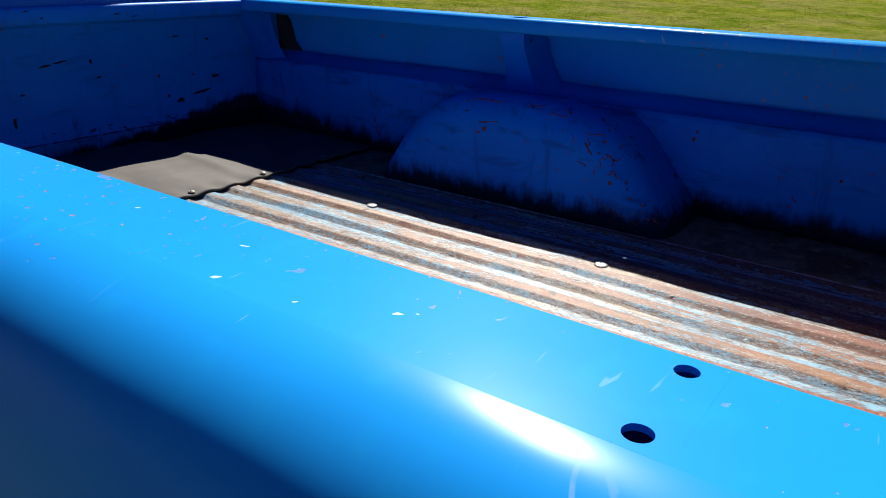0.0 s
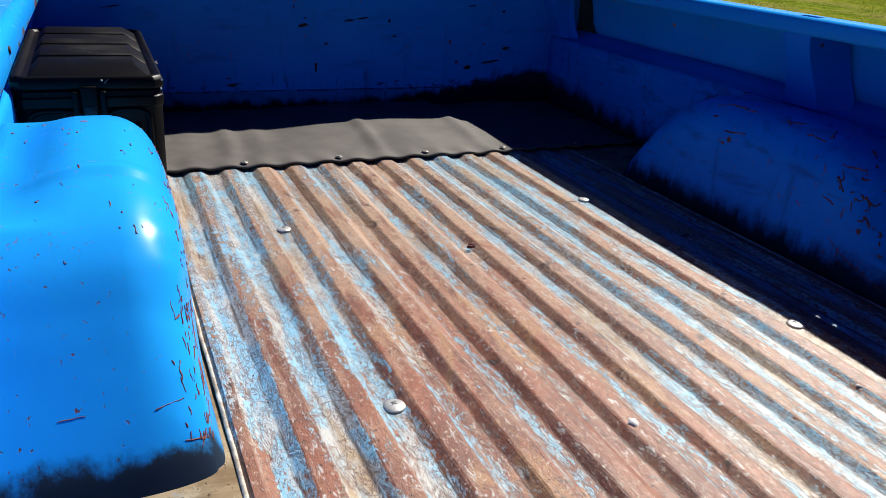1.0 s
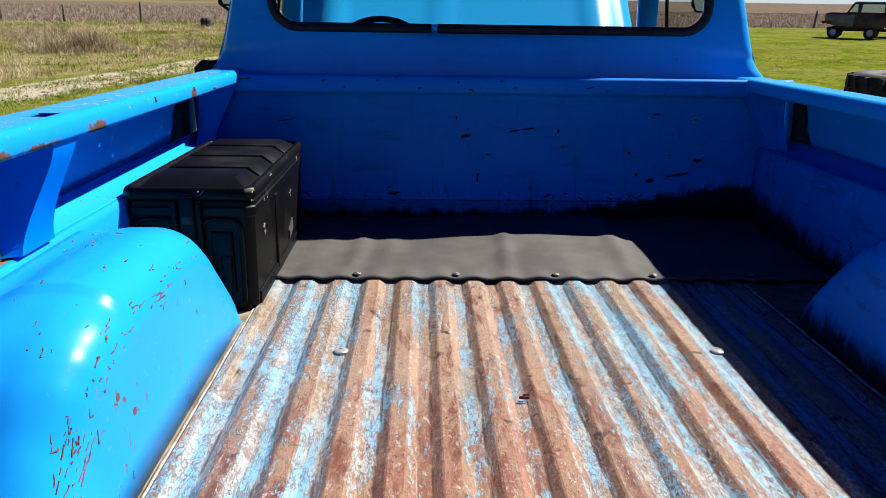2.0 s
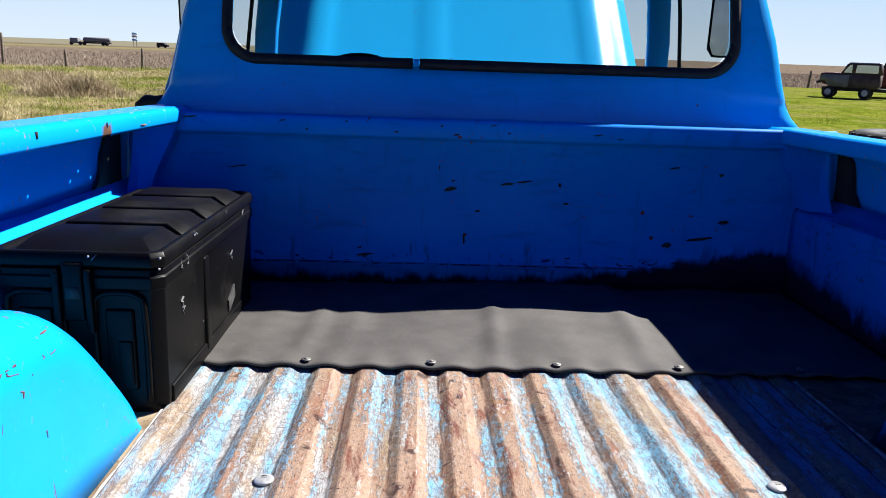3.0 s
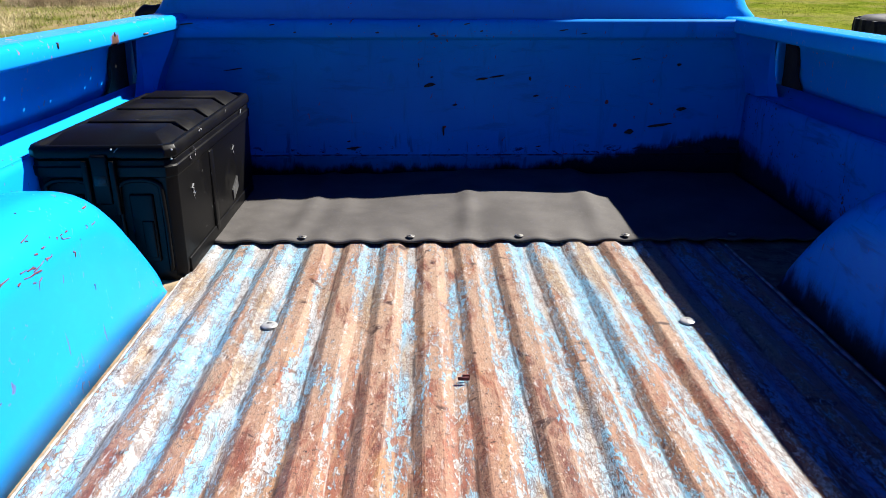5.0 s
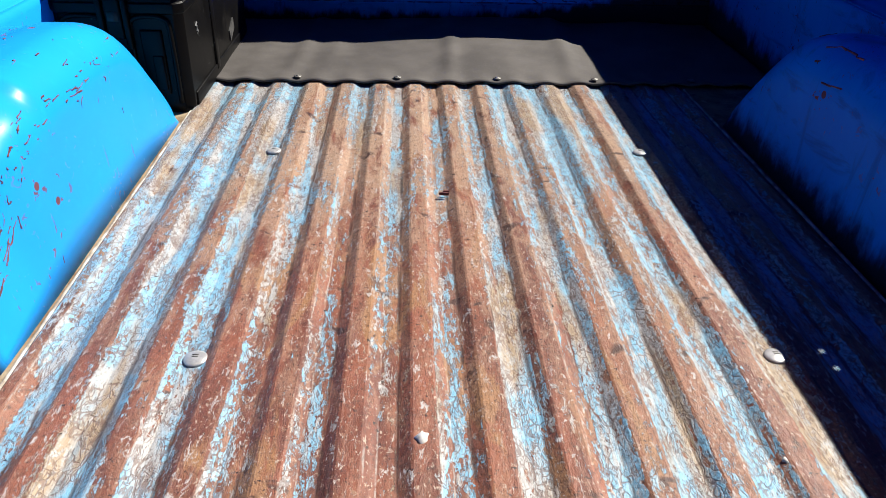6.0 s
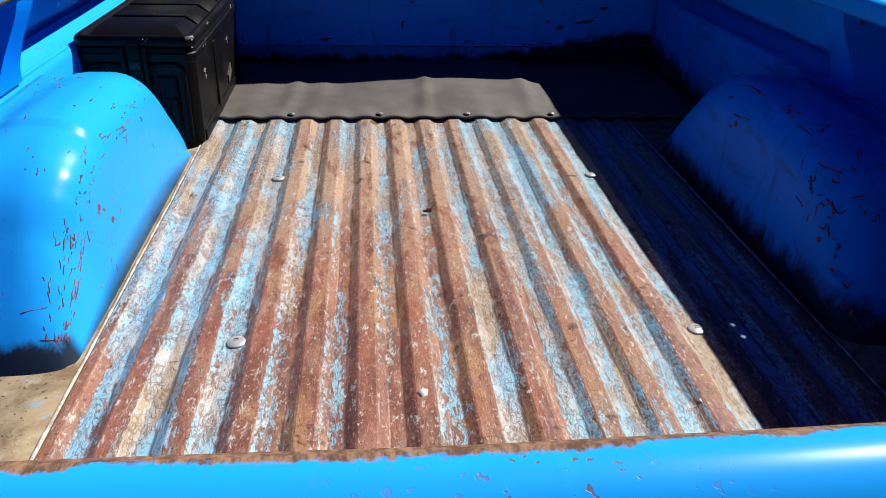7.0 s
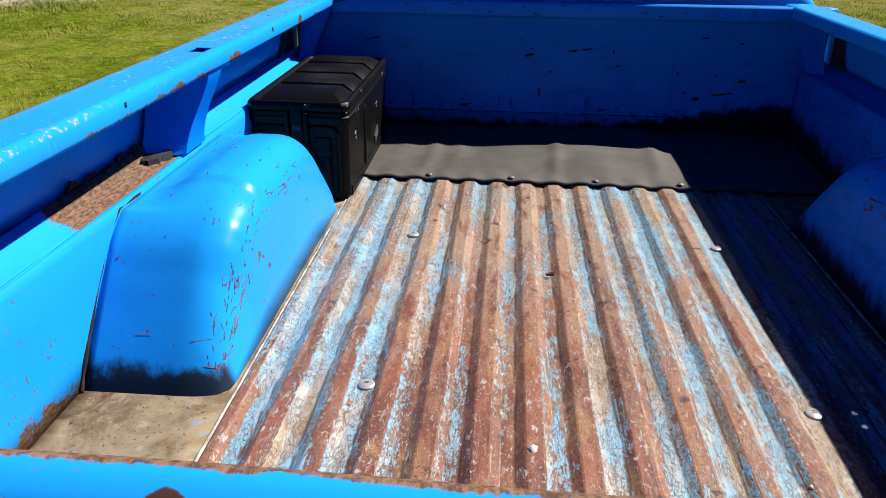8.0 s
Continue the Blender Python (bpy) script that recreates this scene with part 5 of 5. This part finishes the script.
    # the long side that faces the ribs: a stiffening rib and a rim line
    soft_edges(part("side_rib", box(x1 - 0.004, x1 + 0.006, 0.445, 0.475, F + 0.03, 1.146), PLASTIC, body), 0.004)
    soft_edges(part("side_foot", box(x1 - 0.004, x1 + 0.004, y0 + 0.03, y1 - 0.03, F + 0.012, F + 0.045), PLASTIC, body), 0.003)
    rows = [[(x1 + d, 0.622, 0.975), (x1 + d, 0.676, 0.997), (x1 + d, 0.674, 1.026), (x1 + d, 0.620, 1.002)] for d in (0.0045, -0.001)]
    part("paper_label", grid(rows, True, True), DULLPAPER, body, "small faded grey label", False)
    rng = random.Random(5)
    for y, z, n, r in ((0.305, 1.085, 5, 0.0026), (0.312, 1.075, 5, 0.0018), (0.660, 1.085, 6, 0.0022), (0.655, 1.10, 4, 0.0016), (0.30, 1.160, 5, 0.001), (0.33, 1.163, 4, 0.001), (0.325, 1.172, 4, 0.0012), (0.38, 1.204, 3, 0.0016), (0.655, 1.145, 4, 0.0014), (0.75, 1.175, 3, 0.0016)):
        out = x1 + (0.009 if z > 1.15 else 0.0035)
        pts = [(out, y + rng.uniform(-0.007, 0.007), z + 0.005 * k + rng.uniform(-0.002, 0.002)) for k in range(n)]
        part("scuff", tube(pts, [r * rng.uniform(0.5, 1.1) for _ in pts], 5), PRIMER, body, "pale scuff in the plastic", False)
    for x, y, z in ((x1 + 0.004, y0 - 0.004, 1.205), (x1 + 0.001, y0 - 0.002, 1.186), (x0 + 0.16, y0 - 0.007, 1.206), (x1 + 0.007, 0.395, 1.206)):
        part("edge_nick", turned([(0.0016, -0.0016), (0.0022, 0.0), (0.0016, 0.0016)], (x, y, z), sides=8), WHITE, lid, "bright nick in the lid's edge")
    return chest


def rake(ob):
    """Tip a thing of the bed forwards with the bed's floor, about a line across it."""
    pivot = Matrix.Translation((0, -0.3, F))
    ob.matrix_basis = pivot @ Matrix.Rotation(-math.atan(RAKE), 4, "X") @ pivot.inverted() @ ob.matrix_basis


# ---- things outside ----
def build_tractor_tyre():
    c = (7.75, 10.7, 0.0)
    ob = thing("tractor_tyre", c, "large worn black tractor tyre lying flat on the grass", "tyre")
    prof = [(0.50, 0.06), (0.62, 0.02), (0.82, 0.03), (0.89, 0.09), (0.90, 0.27), (0.89, 0.45), (0.82, 0.52), (0.62, 0.53), (0.50, 0.48), (0.48, 0.27), (0.50, 0.06)]
    rows = []
    for r, h in prof:
        rows.append([(c[0] + r * math.cos(a), c[1] + r * math.sin(a), h) for a in span(0, 2 * math.pi, 48)[:-1]])
    part("casing", grid(rows, True), TYRE, ob)
    for k in range(22):
        a = 2 * math.pi * k / 22
        for lo, hi, da in ((0.06, 0.29, 0.06), (0.25, 0.49, -0.06)):
            rows = []
            for t in (0.0, 0.5, 1.0):
                b = a + da * (t - 0.5) + (0.07 if da > 0 else 0)
                z = lo + (hi - lo) * t
                rr = 0.945 - 0.02 * abs(t - 0.5)
                rows.append([(c[0] + r * math.cos(b + w), c[1] + r * math.sin(b + w), z) for r, w in ((0.87, -0.045), (rr, -0.035), (rr, 0.035), (0.87, 0.045))])
            part("lug", grid(rows, True, True), TYRE, ob, "", False)


def at_place(ob, x, y, turn):
    ob.matrix_basis = pose(x, y, 0, 0, 0, turn)


def road_wheel(parent, x, y, r, w):
    tyre = part("tyre", turned([(r * 0.55, -w / 2), (r * 0.9, -w / 2), (r, -w / 3), (r, w / 3), (r * 0.9, w / 2), (r * 0.55, w / 2)], (x, y, r), "y", 24), TYRE, parent)
    part("rim", turned([(r * 0.22, -w / 2 - 0.004), (r * 0.44, -w / 2 - 0.012), (r * 0.58, -w / 2 + 0.01), (r * 0.58, w / 2 - 0.01), (r * 0.44, w / 2 + 0.012), (r * 0.22, w / 2 + 0.004)], (x, y, r), "y", 20), WHITE, tyre, "pale steel rim")


def side_shape(points, half, bulge=0.03):
    """A body from its side outline (x, z), extruded over y with slightly drawn-in flanks."""
    cx = sum(p[0] for p in points) / len(points)
    cz = sum(p[1] for p in points) / len(points)
    rows = []
    for y, k in ((-half, 0.97), (-half + bulge, 1.0), (half - bulge, 1.0), (half, 0.97)):
        rows.append([(cx + (x - cx) * k, y, cz + (z - cz) * k) for x, z in points])
    return grid(rows, True, True)


def build_parked_suv():
    ob = thing("parked_truck", (0, 0, 0), "lifted old two-tone grey and brown utility truck parked on grass", "truck")
    body = part("body", side_shape([(-1.80, 0.95), (-1.62, 0.80), (-0.95, 0.62), (1.324, 0.60), (1.417, 0.75), (1.432, 1.36), (-0.72, 1.40), (-1.62, 1.38), (-1.80, 1.28)], 0.86), BROWN, ob)
    part("front_fender", side_shape([(-1.83, 0.98), (-1.52, 0.98), (-1.36, 0.72), (-0.22, 0.64), (-0.20, 1.33), (-1.66, 1.34), (-1.83, 1.25)], 0.872), PRIMER, ob, "grey primer front fender and door")
    part("hood", side_shape([(-1.84, 1.29), (-1.66, 1.345), (-0.72, 1.40), (-0.72, 1.45), (-1.60, 1.43), (-1.82, 1.36)], 0.80), MAROON, ob, "dull dark red hood")
    cab = part("cabin", side_shape([(-0.74, 1.39), (-0.44, 1.93), (-0.32, 2.0), (1.278, 2.0), (1.371, 1.93), (1.432, 1.37)], 0.78, 0.06), BROWN, ob, "brown cabin with long side windows")
    part("roof_panel", side_shape([(-0.42, 1.985), (-0.30, 2.04), (1.247, 2.04), (1.355, 1.985)], 0.76, 0.05), WHITE, ob, "pale roof")
    for s in (-1, 1):
        for x0, x1, lean in ((-0.58, -0.12, 0.30), (0.06, 1.27, 0.04)):
            rows = [[(x0, s * y, 1.46), (x1, s * y, 1.46), (x1 - 0.03, s * y, 1.90), (x0 + lean, s * y, 1.90)] for y in (0.80, 0.77)]
            part("window", grid(rows, True, True), CHROME, cab, "side window reflecting pale sky", False)
    soft_edges(part("bumper", box(-2.0, -1.82, -0.80, 0.80, 0.82, 0.95), BLACK, ob, "dark front bumper"), 0.02)
    soft_edges(part("chassis", box(-1.7, 1.9, -0.45, 0.45, 0.42, 0.62), BLACK, ob, "dark chassis frame"), 0.02)
    for x in (-1.27, 0.72):
        for y in (-0.74, 0.74):
            road_wheel(ob, x, y, 0.345, 0.26)
        part("axle", tube([(x, -0.7, 0.345), (x, 0.7, 0.345)], 0.06, 8), BLACK, ob)
    at_place(ob, 20.95, 35.4, -36)
    ob.scale = (0.8, 0.8, 0.84)


def build_red_trailer():
    ob = thing("farm_trailer", (0, 0, 0), "dark red flat-sided farm trailer parked on grass", "trailer")
    soft_edges(part("trailer_bed", box(-2.2, 2.2, -0.95, 0.95, 0.55, 1.5), MAROON, ob), 0.04)
    part("tarpaulin", side_shape([(-2.2, 1.5), (-2.1, 1.8), (-1.7, 2.0), (-0.8, 2.08), (0.8, 2.06), (1.9, 1.98), (2.2, 1.5)], 0.93, 0.1), TYRE, ob, "dark tarpaulin over the load")
    soft_edges(part("deck_frame", box(-2.6, 2.2, -0.5, 0.5, 0.42, 0.56), BLACK, ob), 0.02)
    for x in (-0.5, 0.5):
        for y in (-0.85, 0.85):
            road_wheel(ob, x, y, 0.36, 0.22)
    at_place(ob, 25.6, 36.6, -34)


def build_far_things():
    for x, y, h, lean in ((-24.2, 43, 1.75, 0.07), (-20.65, 43, 0.95, 0.0), (-16.34, 43, 1.15, 0.06), (26.25, 50, 1.15, 0.08), (28.4, 50.5, 1.1, 0.0), (-29, 42.2, 1.2, 0.03), (32.5, 51, 1.2, -0.03)):
        pts = [(x + lean * t, y, h * t) for t in span(-0.05, 1, 4)]
        ob = part("fence_post", tube(pts, [0.085, 0.08, 0.075, 0.07, 0.06], 8), WOOD)
        tagged(ob, "weathered grey wooden fence post at the field's edge", "fence post", "fence posts")
    drum = thing("metal_drum", (-11.15, 37.7, 0), "small black drum lying on the grass at the field's edge", "drum")
    part("drum_body", turned([(0.0, -0.24), (0.20, -0.25), (0.235, -0.24), (0.235, -0.09), (0.245, -0.08), (0.235, -0.07), (0.235, 0.07), (0.245, 0.08), (0.235, 0.09), (0.235, 0.24), (0.20, 0.25), (0.0, 0.24)], (-11.15, 37.7, 0.235), "x", 24), TYRE, drum)
    van = thing("far_vehicle", (-71.7, 210, 0), "small dark vehicle far away on the road", "car")
    part("body", grid([[(-73.2, y, 0.3), (-70.4, y, 0.3), (-70.3, y, 0.8), (-70.9, y, 0.9), (-71.4, y, 1.35), (-73.1, y, 1.35)] for y in (209.1, 210.9)], True, True), BLACK, van, "", False)
    for x in (-72.7, -70.9):
        part("wheel", turned([(0.34, -0.1), (0.34, 0.1)], (x, 209.2, 0.34), "y", 14), TYRE, van)
    rig = thing("tanker_truck", (-92, 212, 0), "distant tanker lorry with dull grey tank on the road", "lorry")
    part("tank", tube([(-94.0, 212, 1.5), (-93.8, 212, 1.5), (-86.9, 212, 1.5), (-86.7, 212, 1.5)], [0.45, 0.65, 0.65, 0.45], 16), PRIMER, rig)
    soft_edges(part("tractor_cab", box(-97.4, -95.2, 211.0, 213.0, 0.6, 1.9), PRIMER, rig, "grey lorry cab"), 0.15)
    part("chassis", box(-97.4, -86.7, 211.3, 212.7, 0.5, 0.9), BLACK, rig)
    for x in (-97.0, -94.6, -93.5, -88.4, -87.4):
        part("wheel", turned([(0.5, -0.15), (0.5, 0.15)], (x, 211.2, 0.5), "y", 14), TYRE, rig)
    sign = thing("road_sign", (-78.5, 208, 0), "small far road sign with blue and white panels on two legs", "road sign")
    for x in (-78.9, -78.1):
        part("leg", tube([(x, 208, 0), (x, 208, 3.3)], 0.07, 6), WOOD, sign)
    for z in (1.6, 2.5, 3.2):
        part("sign_panel", box(-79.2, -77.8, 207.85, 207.92, z, z + 0.55), SIGNBLUE if z != 2.5 else WHITE, sign)
    tree = thing("bare_tree", (-180, 300, 0), "low grey leafless tree clump on the horizon", "tree")
    rng = random.Random(4)
    part("trunk", tube([(-180, 300, -0.2), (-180.1, 300, 1.0), (-179.8, 300, 2.0)], [0.4, 0.32, 0.2], 8), WOOD, tree)
    bm = bmesh.new()
    for i in range(1500):
        a, b = rng.uniform(0, 2 * math.pi), rng.uniform(0, 1)
        r = rng.uniform(0.3, 1.0) ** 0.5
        c = Vector((-180 + 5.6 * r * math.cos(a) * math.sqrt(1 - 0.6 * b * b), 300 + 3 * r * math.sin(a), 0.5 + 3.6 * b * (1 - 0.35 * r * r) + rng.uniform(-0.4, 0.4)))
        d = Vector((rng.uniform(-1, 1), rng.uniform(-1, 1), rng.uniform(-0.2, 1))).normalized() * rng.uniform(0.25, 0.6)
        e = d.cross(Vector((0.3, 1, 0.2))).normalized() * rng.uniform(0.06, 0.2)
        bm.faces.new([bm.verts.new(c - e), bm.verts.new(c + e), bm.verts.new(c + d)])
    part("crown", bm, LEAVES, tree, "grey twigs", False)


build_ground()
build_backdrop()
truck = build_bed()
build_cab(truck)
build_nose(truck)
rake(build_rubber_mat())
rake(build_storage_box())
build_droppings(truck)
build_tractor_tyre()
build_parked_suv()
build_red_trailer()
build_far_things()
build_clods()
blades("lawn_grass", "short green and yellow grass round the truck", BLADE, 420000, lawn, (0.010, 0.040), (0.003, 0.007), 1.3)
blades("dry_weeds", "tall dry tan weeds beyond the dirt track", STRAW, 230000, weeds, (0.04, 0.24), (0.003, 0.008), 1.6, "weeds")
blades("green_weeds", "rough green weeds between the dry patches", WEED, 190000, green_weeds, (0.03, 0.18), (0.004, 0.009), 1.2, "weeds")
blades("verge_grass", "green tufts along the dirt track", WEED, 30000, verge, (0.02, 0.08), (0.004, 0.008), 1.3)
blades("dry_brush", "tangled brown dry brush beside the dirt track", BRUSH, 70000, brush, (0.15, 0.80), (0.003, 0.009), 1.1, "brush")
blades("corn_stubble", "rows of broken corn stubble", STALK, 130000, field, (0.08, 0.38), (0.006, 0.020), 1.0, "stubble")
